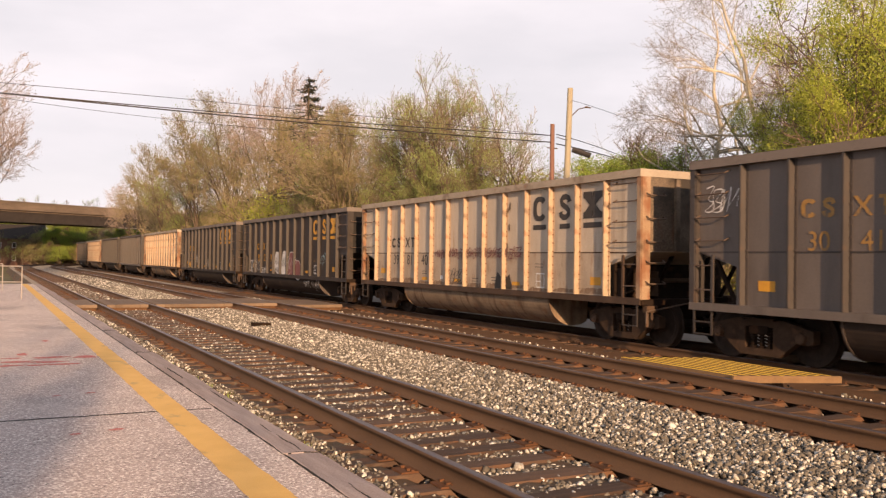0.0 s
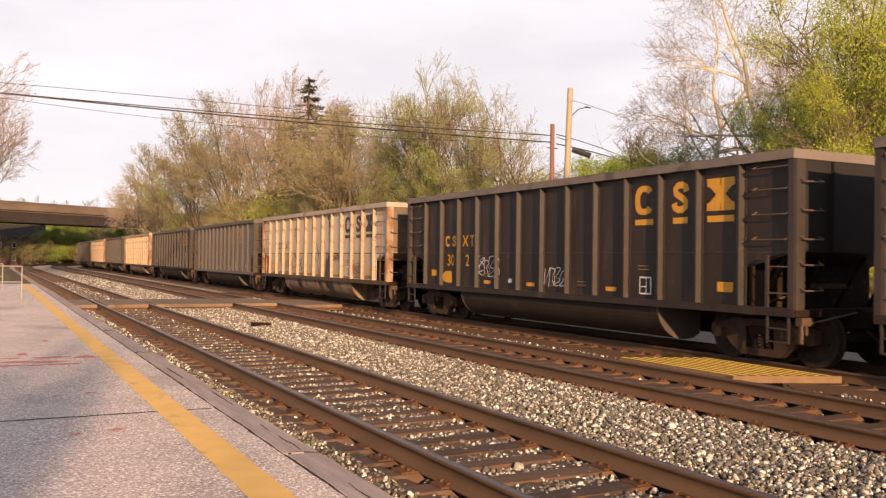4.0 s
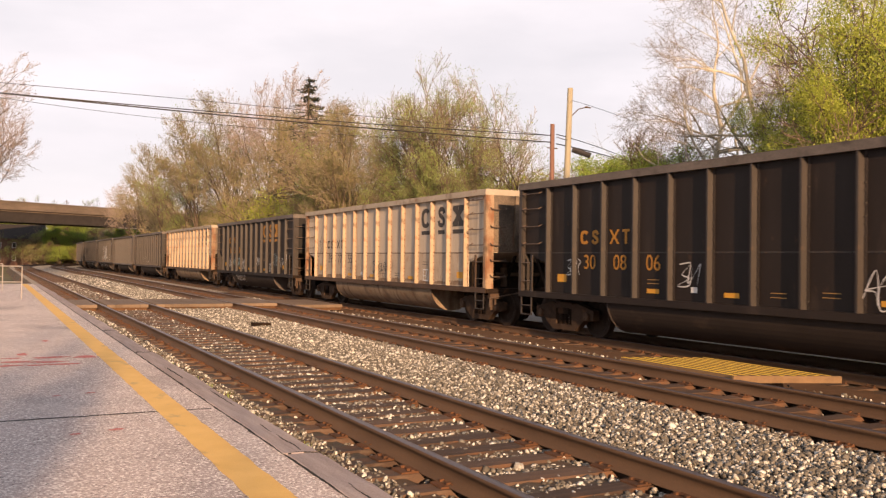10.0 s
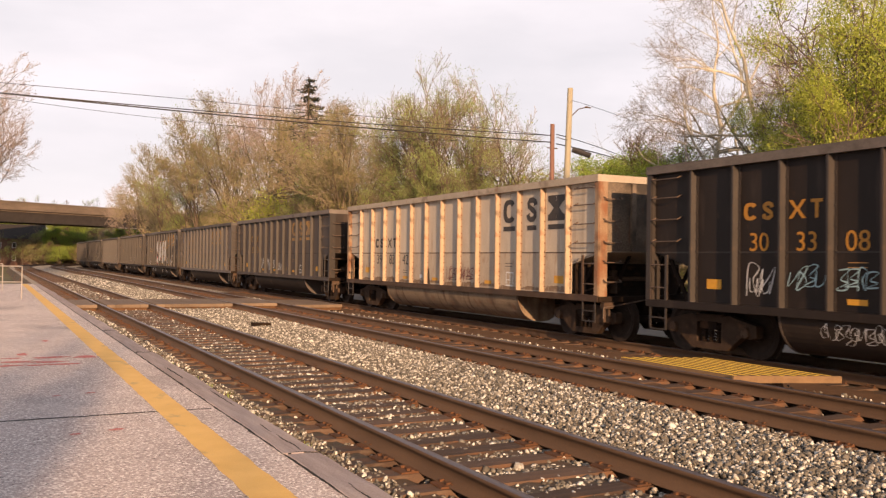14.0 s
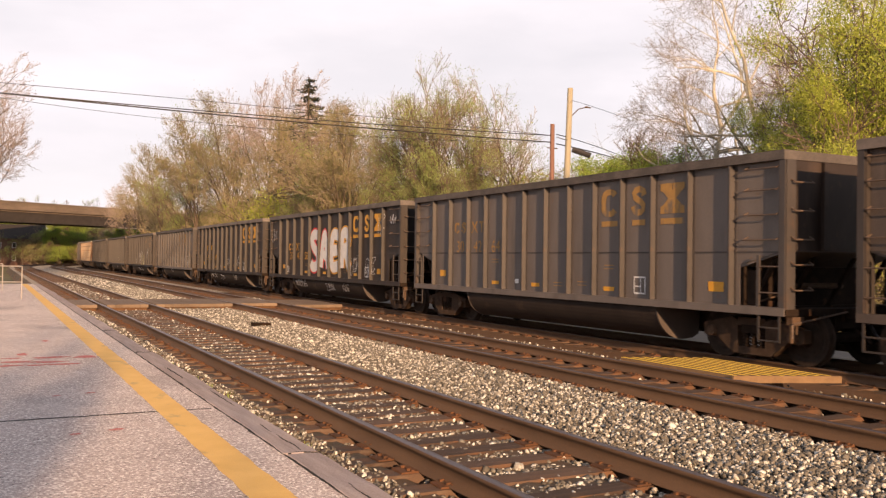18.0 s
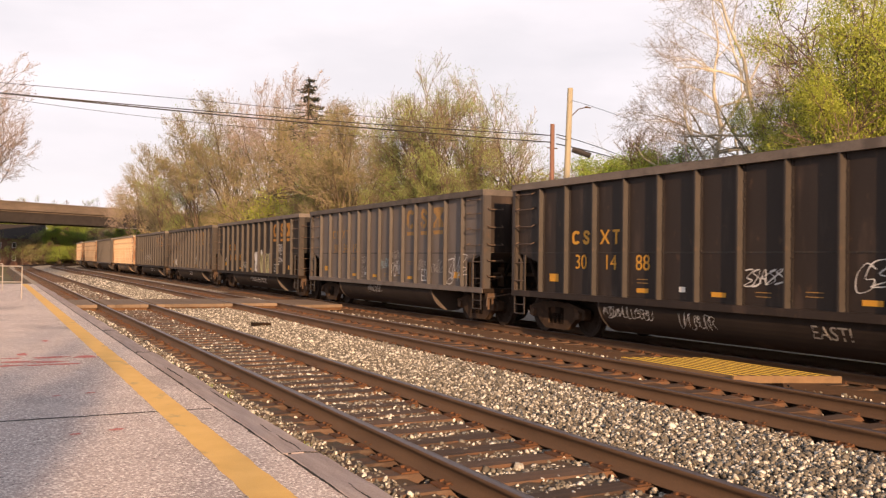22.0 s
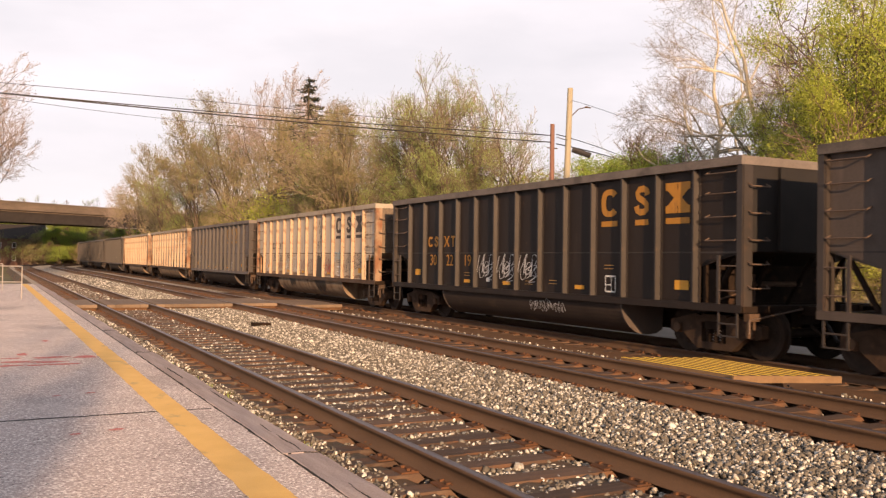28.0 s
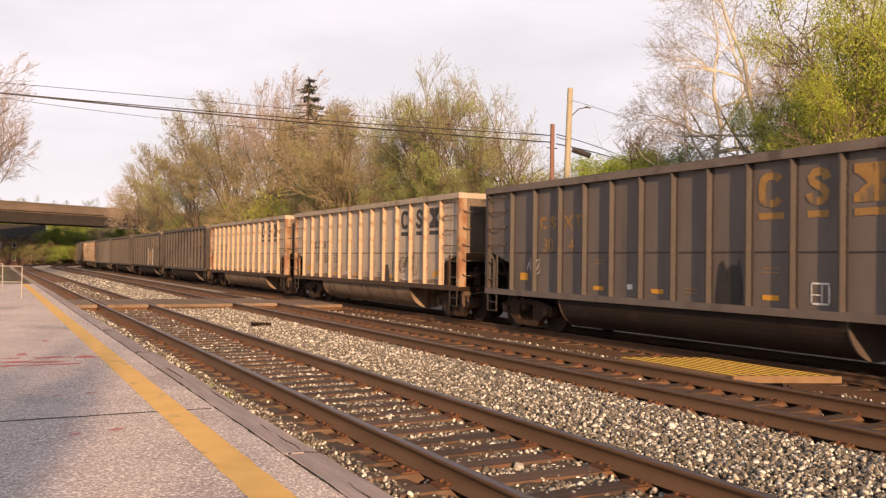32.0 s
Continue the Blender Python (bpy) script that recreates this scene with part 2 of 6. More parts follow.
M_BALLAST = surface("packed_ballast_and_dirt", (0.030, 0.022, 0.016), (0.13, 0.098, 0.070), 14, 0.95, 0, 0.8, fine=45, spots=[((0.16, 0.075, 0.03), 0.8, 0.54, (1, 0.4, 1), 0.6)])
M_STONE = surface("crushed_stone", (0.080, 0.071, 0.060), (0.71, 0.685, 0.625), 9, 0.85, 0, 0.25, island=True, random_amount=0.80, contrast=0.42, mid=(0.62, (0.195, 0.178, 0.152)))
M_FARSTONE = surface("pale_far_ballast", (0.12, 0.098, 0.075), (0.50, 0.435, 0.35), 16, 0.95, 0, 0.6, fine=34, contrast=0.16)
M_DIRT = surface("rust_stained_dirt", (0.058, 0.029, 0.014), (0.175, 0.090, 0.043), 6, 0.95, 0, 0.6, fine=40)
M_PLATFORM = surface("worn_asphalt_with_pale_aggregate", (0.35, 0.282, 0.268), (0.68, 0.56, 0.52), 1.1, 0.9, 0, 0.9, fine=75, spots=[((0.95, 0.88, 0.83), 46, 0.505, (1, 1, 1), 1.0), ((0.05, 0.04, 0.038), 42, 0.575, (1, 1, 1), 0.8), ((0.20, 0.16, 0.165), 0.7, 0.55, (1, 0.4, 1), 0.4), ((0.72, 0.62, 0.57), 0.5, 0.53, (1, 0.6, 1), 0.45)])
M_YDARK = surface("weathered_plank_edge", (0.12, 0.072, 0.036), (0.24, 0.15, 0.078), 5, 0.85, 0, 0.3, (0.4, 3, 1), 60)
M_LINE = surface("worn_yellow_platform_paint", (0.70, 0.42, 0.11), (0.88, 0.57, 0.19), 3.0, 0.8, 0, 0.25, fine=110, spots=[((0.40, 0.29, 0.16), 5, 0.60, (1, 0.5, 1), 0.6)])
M_CRACK = surface("dark_joint_filler", (0.012, 0.010, 0.010), (0.04, 0.035, 0.033), 20, 0.9, 0, 0.3)
M_REDMARK = surface("red_survey_paint", (0.50, 0.09, 0.09), (0.62, 0.20, 0.18), 12, 0.85, 0, 0.2, fine=120, spots=[((0.50, 0.40, 0.38), 26, 0.50, (1, 1, 1), 0.9)])
M_TIMBER = surface("grey_weathered_timber", (0.20, 0.160, 0.155), (0.50, 0.42, 0.405), 4, 0.9, 0, 0.5, (3, 0.25, 1), 60, random_amount=0.15)
M_PLANK = surface("pale_crossing_plank", (0.115, 0.080, 0.055), (0.25, 0.18, 0.125), 4, 0.85, 0, 0.4, (0.4, 3, 1), 60, random_amount=0.2)
M_YPLANK = surface("yellow_painted_plank", (0.88, 0.56, 0.045), (0.96, 0.68, 0.08), 5, 0.7, 0, 0.2, (3, 0.3, 1), 60, random_amount=0.15)
M_PIPE = surface("galvanised_pipe", (0.26, 0.235, 0.21), (0.40, 0.365, 0.33), 10, 0.5, 0.2, 0.05)
M_GROUND = surface("dry_grass_and_earth", (0.05, 0.055, 0.020), (0.19, 0.16, 0.08), 0.35, 0.95, 0, 0.5, fine=8)
M_CONCRETE = surface("stained_bridge_concrete", (0.070, 0.053, 0.040), (0.185, 0.142, 0.108), 0.6, 0.85, 0, 0.2, (0.4, 0.4, 2), 6)
M_GIRDER = surface("dark_bridge_steel", (0.018, 0.014, 0.012), (0.05, 0.04, 0.034), 1.2, 0.7, 0.1, 0.1)
M_POLE = surface("weathered_utility_pole_wood", (0.23, 0.205, 0.150), (0.42, 0.385, 0.295), 3, 0.9, 0, 0.3, (6, 6, 0.3))
M_POLE_RED = surface("reddish_utility_pole_wood", (0.13, 0.065, 0.05), (0.25, 0.14, 0.11), 3, 0.9, 0, 0.3, (6, 6, 0.3))
M_ROAD = surface("pale_worn_road", (0.19, 0.17, 0.155), (0.30, 0.27, 0.25), 0.8, 0.9, 0, 0.2, fine=30)
M_CABLE = surface("black_cable_sheath", (0.02, 0.018, 0.018), (0.045, 0.04, 0.04), 6, 0.6, 0, 0)
M_BARK = surface("grey_brown_bark", (0.055, 0.040, 0.030), (0.16, 0.118, 0.084), 3, 0.95, 0, 0.5, (3, 3, 0.6))
M_DTWIG = surface("dark_brown_twigs", (0.095, 0.068, 0.050), (0.22, 0.16, 0.118), 2, 0.95, 0, 0, random_amount=0.25)
M_STWIG = surface("tan_sycamore_twigs", (0.14, 0.108, 0.078), (0.33, 0.265, 0.195), 2, 0.95, 0, 0, random_amount=0.3)
M_PALEBARK = surface("pale_sycamore_bark", (0.30, 0.26, 0.19), (0.66, 0.61, 0.50), 1.4, 0.9, 0, 0.3, (2, 2, 0.8))
M_TWIG = surface("brown_twigs", (0.19, 0.152, 0.100), (0.37, 0.295, 0.20), 2, 0.95, 0, 0, random_amount=0.25)
M_PALETWIG = surface("pinkish_tan_twigs", (0.27, 0.21, 0.165), (0.44, 0.355, 0.285), 2, 0.95, 0, 0, random_amount=0.2)


def leafy(name, dark, light):
    m = surface(name, dark, light, 0.5, 0.6, 0, 0, island=True, random_amount=0.6, contrast=0.4, spec=0.25)
    n, l = m.node_tree.nodes, m.node_tree.links
    b = n["Principled BSDF"]
    tr = n.new("ShaderNodeBsdfTranslucent")
    mix = n.new("ShaderNodeMixShader")
    mix.inputs[0].default_value = 0.35
    src = b.inputs["Base Color"].links[0].from_socket
    l.new(src, tr.inputs[0])
    l.new(b.outputs[0], mix.inputs[1])
    l.new(tr.outputs[0], mix.inputs[2])
    l.new(mix.outputs[0], n["Material Output"].inputs[0])
    return m


M_LEAF = leafy("yellow_green_spring_leaves", (0.22, 0.275, 0.035), (0.52, 0.56, 0.11))
M_LEAF3 = leafy("pale_green_young_leaves", (0.20, 0.25, 0.075), (0.42, 0.47, 0.18))
M_LEAF2 = leafy("mid_green_leaves", (0.19, 0.28, 0.045), (0.45, 0.55, 0.13))
M_BUD = leafy("olive_brown_buds", (0.165, 0.155, 0.068), (0.35, 0.315, 0.15))
M_NEEDLE = leafy("dark_conifer_needles", (0.034, 0.042, 0.030), (0.085, 0.088, 0.066))
M_RED_BUD = leafy("pinkish_buds", (0.30, 0.215, 0.175), (0.48, 0.375, 0.32))


# ---- mesh helpers ----
def box(bm, x0, x1, y0, y1, z0, z1, m=None):
    v = [bm.verts.new(p) for p in ((x0, y0, z0), (x1, y0, z0), (x1, y1, z0), (x0, y1, z0), (x0, y0, z1), (x1, y0, z1), (x1, y1, z1), (x0, y1, z1))]
    if m is not None:
        for w in v:
            w.co = m @ w.co
    for f in ((3, 2, 1, 0), (4, 5, 6, 7), (0, 1, 5, 4), (1, 2, 6, 5), (2, 3, 7, 6), (3, 0, 4, 7)):
        bm.faces.new([v[i] for i in f])


def prism(bm, profile, axis, a, b):
    """Extrudes a closed profile along an axis from a to b."""
    def at(p, w):
        return {"x": (w, p[0], p[1]), "y": (p[0], w, p[1]), "z": (p[0], p[1], w)}[axis]
    v0 = [bm.verts.new(at(p, a)) for p in profile]
    v1 = [bm.verts.new(at(p, b)) for p in profile]
    n = len(profile)
    for i in range(n):
        bm.faces.new((v0[i], v0[(i + 1) % n], v1[(i + 1) % n], v1[i]))
    bm.faces.new(v0[::-1])
    bm.faces.new(v1)


def rod(bm, p, q, r0, r1=None, n=8):
    p, q = Vector(p), Vector(q)
    r1 = r0 if r1 is None else r1
    m = (q - p).to_track_quat("Z", "Y").to_matrix()
    rings = []
    for c, r in ((p, r0), (q, r1)):
        rings.append([bm.verts.new(c + m @ Vector((math.cos(2 * math.pi * i / n) * r, math.sin(2 * math.pi * i / n) * r, 0))) for i in range(n)])
    for i in range(n):
        bm.faces.new((rings[0][i], rings[0][(i + 1) % n], rings[1][(i + 1) % n], rings[1][i]))
    bm.faces.new(rings[0][::-1])
    bm.faces.new(rings[1])


def lathe(bm, profile, n=24, axis="y"):
    """Turns (r, w) points round an axis."""
    rings = []
    for r, w in profile:
        ring = []
        for i in range(n):
            a = 2 * math.pi * i / n
            c, s = math.cos(a) * r, math.sin(a) * r
            ring.append(bm.verts.new({"y": (c, w, s), "z": (c, s, w), "x": (w, c, s)}[axis]))
        rings.append(ring)
    for a, b in zip(rings, rings[1:]):
        for i in range(n):
            bm.faces.new((a[i], a[(i + 1) % n], b[(i + 1) % n], b[i]))
    bm.faces.new(rings[0][::-1])
    bm.faces.new(rings[-1])


def made(name, fill, material, bevel=0.0, smooth=False):
    """A mesh from a filling function."""
    bm = bmesh.new()
    fill(bm)
    if bevel:
        bmesh.ops.bevel(bm, geom=[e for e in bm.edges if e.is_manifold and e.calc_face_angle(0) > 0.5], offset=bevel, segments=1, affect="EDGES", clamp_overlap=True)
    bmesh.ops.recalc_face_normals(bm, faces=bm.faces[:])
    me = bpy.data.meshes.new(name)
    bm.to_mesh(me)
    bm.free()
    me.materials.append(material)
    if smooth:
        me.polygons.foreach_set("use_smooth", [True] * len(me.polygons))
    return me


def put(name, mesh, parent=None, m=None, label=""):
    """Links one object on a mesh, under a thing or part."""
    ob = new(name, mesh)
    if parent is not None:
        ob.parent = parent
    if m is not None:
        ob.matrix_basis = m
    if label:
        tagged(ob, label)
    return ob


def part(name, fill, material, parent, label="", bevel=0.0, m=None, smooth=False):
    return put(name, made(name, fill, material, bevel, smooth), parent, m, label)


def raw_mesh(name, verts, faces_tri, material, smooth=False):
    """A triangle mesh from arrays."""
    me = bpy.data.meshes.new(name)
    nv, nf = len(verts), len(faces_tri)
    me.vertices.add(nv)
    me.vertices.foreach_set("co", np.asarray(verts, np.float32).ravel())
    me.loops.add(nf * 3)
    me.loops.foreach_set("vertex_index", np.asarray(faces_tri, np.int32).ravel())
    me.polygons.add(nf)
    me.polygons.foreach_set("loop_start", np.arange(0, nf * 3, 3, dtype=np.int32))
    me.polygons.foreach_set("loop_total", np.full(nf, 3, np.int32))
    me.update(calc_edges=True)
    me.validate()
    me.materials.append(material)
    if smooth:
        me.polygons.foreach_set("use_smooth", [True] * nf)
    return me


# ---- the line of the tracks: straight, then a bend to the right ----
BEND_AT, BEND_R, BEND_END = 128.0, 150.0, 0.9


def line_at(offset, s):
    """Place and turn (radians, clockwise) at s metres along the line, offset to its right."""
    if s <= BEND_AT:
        return offset, s, 0.0
    r = BEND_R - offset
    a = min((s - BEND_AT) / r, BEND_END)
    x, y = BEND_R - r * math.cos(a), BEND_AT + r * math.sin(a)
    rest = s - BEND_AT - a * r
    return x + math.sin(a) * rest, y + math.cos(a) * rest, a


TRACKS = ((3.95, 0.0), (8.235, 0.0), (12.63, -0.09))


# ---- ground ----
def land(x, y):
    """Flat by the tracks, a low bank behind them that climbs into the woods."""
    z = -0.75 + 0.35 * max(0.0, min(1.0, (x - 12) / 3))
    if x > 22:
        z += min(1.0, (x - 22) / 30) * 1.0
    if y > 196:
        z += min(1.0, (y - 196) / 50) * 9.0
    if y > 40 and x > 24:
        z += min(1.0, (x - 24) / 40) * min(1.0, (y - 40) / 60) * 6.0
    return z + 0.12 * noise.noise(Vector((x * 0.13, y * 0.13, 0)))


def ground_sheet():
    xs = np.concatenate([np.linspace(-2400, -70, 9), np.linspace(-60, 90, 76), np.linspace(100, 2400, 12)])
    ys = np.concatenate([np.linspace(-2400, -90, 9), np.linspace(-80, 240, 100), np.linspace(260, 2400, 12)])
    v = [(x, y, land(x, y)) for y in ys for x in xs]
    nx = len(xs)
    f = []
    for j in range(len(ys) - 1):
        for i in range(nx - 1):
            a = j * nx + i
            f += [(a, a + 1, a + nx + 1), (a, a + nx + 1, a + nx)]
    tagged(new("ground", raw_mesh("ground", v, f, M_GROUND, True)), "dry spring grass and bare earth beside the railway", "ground", kind="structure")


ground_sheet()


def strip_along(name, offsets_z, s0, s1, step, material, rough=0.0):
    """A long strip that follows the line: (offset, z) points across it."""
    n = max(2, int((s1 - s0) / step) + 1)
    v, f = [], []
    k = len(offsets_z)
    for j in range(n):
        s = s0 + (s1 - s0) * j / (n - 1)
        for o, z in offsets_z:
            x, y, a = line_at(o, s)
            w = rough * noise.noise(Vector((x * 4.1, y * 4.1, 3))) if rough else 0.0
            v.append((x, y, z + w))
    for j in range(n - 1):
        for i in range(k - 1):
            a = j * k + i
            f += [(a, a + 1, a + k + 1), (a, a + k + 1, a + k)]
    return raw_mesh(name, v, f, material, True)


bed = [(1.9, -0.7), (2.0, -0.30)] + [(2.1 + i * 0.15, -0.20) for i in range(77)] + [(13.8, -0.29), (14.5, -0.34), (15.4, -0.55)]
RAILS = (3.1975, 4.7025, 7.4825, 8.9875)
bed = [(o, z - (0.07 if min(abs(o - r) for r in RAILS) < 0.17 else 0.0)) for o, z in bed]
bed = [(o, z - (0.09 * max(0.0, min(1.0, (o - 9.3) / 1.2)) if z > -0.28 else 0.0)) for o, z in bed]
ballast = new("ballast_bed", strip_along("ballast_bed", bed, -40, 70, 0.16, M_BALLAST, 0.025))
tagged(ballast, "grey and tan crushed stone bed, stained with rust and dirt", "ballast", kind="structure")
far_bed = [(1.9, -0.8), (2.1, -0.2), (9.3, -0.2), (10.5, -0.29), (14.5, -0.34), (15.4, -0.6)]
tagged(new("ballast_bed", strip_along("ballast_bed_far", far_bed, 70, 330, 3.0, M_BALLAST)), "grey crushed stone bed round the bend", "ballast", kind="structure")
tagged(new("ballast_bed", strip_along("ballast_bed_back", far_bed, -330, -40, 10.0, M_BALLAST)), "grey crushed stone bed along the straight", "ballast", kind="structure")

for o0, o1, z in ((2.2, 2.95, -0.185), (4.95, 7.25, -0.165), (9.2, 10.9, -0.20)):
    tagged(new("ballast_bed", strip_along("ballast_shoulder", [(o0, z - 0.03), (o0 + 0.2, z), (o1 - 0.2, z), (o1, z - 0.03)], 44, 190, 2.0, M_FARSTONE)), "pale crushed stone heaped between the far tracks", "ballast", kind="structure")
# rust-brown dirt packed between the rails of the running tracks
for o0, o1, z in ((7.66, 8.81, -0.190), (9.75, 11.75, -0.272), (11.95, 13.32, -0.282), (13.5, 14.6, -0.30)):
    pts = [(o0 + (o1 - o0) * i / 9, z - (0.03 if i in (0, 9) else 0.0)) for i in range(10)]
    tagged(new("dirt_fill", strip_along("dirt_fill", pts, -30, 60, 0.2, M_DIRT, 0.018)), "rust-stained dirt packed between the rails", "dirt", kind="structure")
tagged(new("road", strip_along("road", [(15.3, -0.36), (18.0, -0.33), (21.6, -0.36)], -60, 125, 5.0, M_ROAD)), "pale worn service road behind the train", "road", kind="structure")

# ---- tracks ----
RAIL = [(-0.075, -0.17), (0.075, -0.17), (0.075, -0.158), (0.012, -0.135), (0.009, -0.05), (0.036, -0.036), (0.036, -0.006), (0.028, 0.0), (-0.028, 0.0), (-0.036, -0.006), (-0.036, -0.036), (-0.009, -0.05), (-0.012, -0.135), (-0.075, -0.158)]


def rail_mesh(offset, z):
    stops = [-330.0, -100.0] + [BEND_AT * i / 4 for i in range(5)] + [BEND_AT + 4.0 * i for i in range(1, 40)] + [330.0]
    v, f, mats = [], [], []
    k = len(RAIL)
    for s in stops:
        x, y, a = line_at(offset, s)
        for o, h in RAIL:
            v.append((x + o * math.cos(a), y - o * math.sin(a), z + h))
    for j in range(len(stops) - 1):
        for i in range(k):
            p, q = j * k + i, j * k + (i + 1) % k
            f += [(p, q, q + k), (p, q + k, p + k)]
            mats += [1 if 6 <= i <= 8 else 0] * 2
    me = raw_mesh("rail", v, f, M_RAIL_SIDE)
    me.materials.append(M_RAIL_TOP)
    me.polygons.foreach_set("material_index", mats)
    return me


def fill_tie(bm):
    box(bm, -1.3, 1.3, -0.115, 0.115, -0.18, 0.0)


rnd = random.Random(5)
TIE_MESHES = []
for k in range(4):
    me = made("tie", fill_tie, M_TIE, 0.012)
    for vv in me.vertices:
        vv.co.z += 0.012 * noise.noise(Vector((vv.co.x * 2 + k * 9, vv.co.y * 7, 0)))
        vv.co.y += 0.012 * noise.noise(Vector((vv.co.x * 2 + k * 9, 5, vv.co.z * 5)))
    TIE_MESHES.append(me)


def fill_plate(bm):
    box(bm, -0.18, 0.18, -0.10, 0.10, 0.0, 0.016)
    for sx in (-1, 1):
        box(bm, sx * 0.078 - 0.012, sx * 0.078 + 0.012, -0.10, 0.10, 0.016, 0.028)
        for sy in (-0.055, 0.06):
            box(bm, sx * 0.098 - 0.018, sx * 0.098 + 0.018, sy - 0.012, sy + 0.012, 0.016, 0.036)


PLATE = made("tie_plate", fill_plate, M_PLATE)


def railway_track(n, offset, z):
    top = tagged(new("railway_track"), "rusty steel rails spiked to weathered wooden ties", "railway track", "railway tracks", "structure")
    top.location = (offset, 0, z)
    for sx in (-0.7525, 0.7525):
        me = rail_mesh(offset + sx, z)
        put("rail", me, top, Matrix.Translation((-offset, 0, -z)))
    y = -6.0 + 0.17 * n
    while y < 118:
        y += 0.53 + rnd.uniform(-0.03, 0.03)
        drop = -0.176 + rnd.uniform(-0.008, 0.004)
        if y < 46:
            tie = put("tie", rnd.choice(TIE_MESHES), top, pose(rnd.uniform(-0.06, 0.06), y, drop, 0, 0, rnd.uniform(-1.5, 1.5)))
            for sx in (-0.7525, 0.7525):
                put("tie_plate", PLATE, tie, pose(sx, 0, 0.002))
    bm = bmesh.new()
    y = 46.3
    while y < 118:
        box(bm, -1.3, 1.3, y - 0.115, y + 0.115, -0.35, -0.176)
        y += 0.53
    me = bpy.data.meshes.new("far_ties")
    bm.to_mesh(me)
    bm.free()
    me.materials.append(M_TIE)
    tagged(put("far_ties", me, top), kind="stuff")
    return top


for n, (offset, z) in enumerate(TRACKS):
    railway_track(n, offset, z)


# ---- loose stones ----
def stones(name, label, spots, seed):
    """Crushed stones as one mesh: each spot is x0, x1, y0, y1, z, number, size."""
    g = np.random.default_rng(seed)
    t = (1 + 5 ** 0.5) / 2
    ico = np.array([(-1, t, 0), (1, t, 0), (-1, -t, 0), (1, -t, 0), (0, -1, t), (0, 1, t), (0, -1, -t), (0, 1, -t), (t, 0, -1), (t, 0, 1), (-t, 0, -1), (-t, 0, 1)]) / 1.9
    tri = np.array([(0, 11, 5), (0, 5, 1), (0, 1, 7), (0, 7, 10), (0, 10, 11), (1, 5, 9), (5, 11, 4), (11, 10, 2), (10, 7, 6), (7, 1, 8), (3, 9, 4), (3, 4, 2), (3, 2, 6), (3, 6, 8), (3, 8, 9), (4, 9, 5), (2, 4, 11), (6, 2, 10), (8, 6, 7), (9, 8, 1)])
    vs, fs, base = [], [], 0
    for x0, x1, y0, y1, z, count, size in spots:
        p = np.stack([g.uniform(x0, x1, count), g.uniform(y0, y1, count), z + g.uniform(-0.02, 0.018, count)], 1)
        p = p[p[:, 0] < 1.45 * p[:, 1] + 1.2]
        c = len(p)
        sc = size * np.exp(g.normal(0, 0.28, c))[:, None] * g.uniform(0.55, 1.15, (c, 3))
        ang = g.uniform(0, 6.28, c)
        jit = ico[None] * g.uniform(0.72, 1.22, (c, 12, 1)) * sc[:, None, :]
        co, si = np.cos(ang)[:, None], np.sin(ang)[:, None]
        x, y = jit[..., 0] * co - jit[..., 1] * si, jit[..., 0] * si + jit[..., 1] * co
        tilt = g.uniform(-0.7, 0.7, c)[:, None]
        zz = jit[..., 2] * np.cos(tilt) + x * np.sin(tilt)
        vs.append((np.stack([x, y, zz], 2) + p[:, None, :]).reshape(-1, 3))
        fs.append((tri[None] + (base + 12 * np.arange(c))[:, None, None]).reshape(-1, 3))
        base += 12 * c
    tagged(new(name, raw_mesh(name, np.concatenate(vs), np.concatenate(fs), M_STONE)), label, "ballast", kind="stuff")


near_spots = [
    (4.95, 7.25, 3.0, 9, -0.180, 15500, 0.0205), (4.95, 7.25, 9, 16, -0.178, 15500, 0.0205), (4.95, 7.25, 16, 27, -0.178, 20000, 0.021), (4.95, 7.25, 27, 48, -0.174, 19000, 0.028),
    (7.2, 7.38, 3, 30, -0.19, 500, 0.027), (2.36, 2.85, 4, 12, -0.185, 2600, 0.017), (2.36, 2.85, 12, 30, -0.175, 2400, 0.021), (2.85, 3.15, 4, 30, -0.225, 900, 0.022),
    (9.05, 9.75, 5, 30, -0.19, 3600, 0.026), (9.6, 10.6, 5, 40, -0.235, 1800, 0.024), (9.0, 9.8, 30, 60, -0.18, 2600, 0.045),
    (4.95, 7.2, 48, 80, -0.165, 6500, 0.055)]
stones("loose_ballast", "sharp grey, tan and white ballast stones between the tracks", near_spots, 3)
crib = [(3.25, 4.65, 3.5, 16, -0.213, 11000, 0.022), (3.25, 4.65, 16, 34, -0.211, 8200, 0.027), (4.85, 5.0, 3, 30, -0.195, 1300, 0.022), (7.6, 8.9, 5, 30, -0.225, 1500, 0.020), (3.3, 4.6, 34, 60, -0.21, 2500, 0.045)]
stones("crib_ballast", "small dusty ballast stones lying between the wooden ties", crib, 4)

# ---- debris on the ballast ----
debris = part("wood_chunk", lambda bm: box(bm, -0.24, 0.24, -0.08, 0.08, -0.03, 0.06), M_TRUCK, None, bevel=0.02, m=pose(6.12, 21.8, -0.14, 4, 3, 14))
tagged(debris, "broken dark chunk of old tie lying on the ballast", "debris")


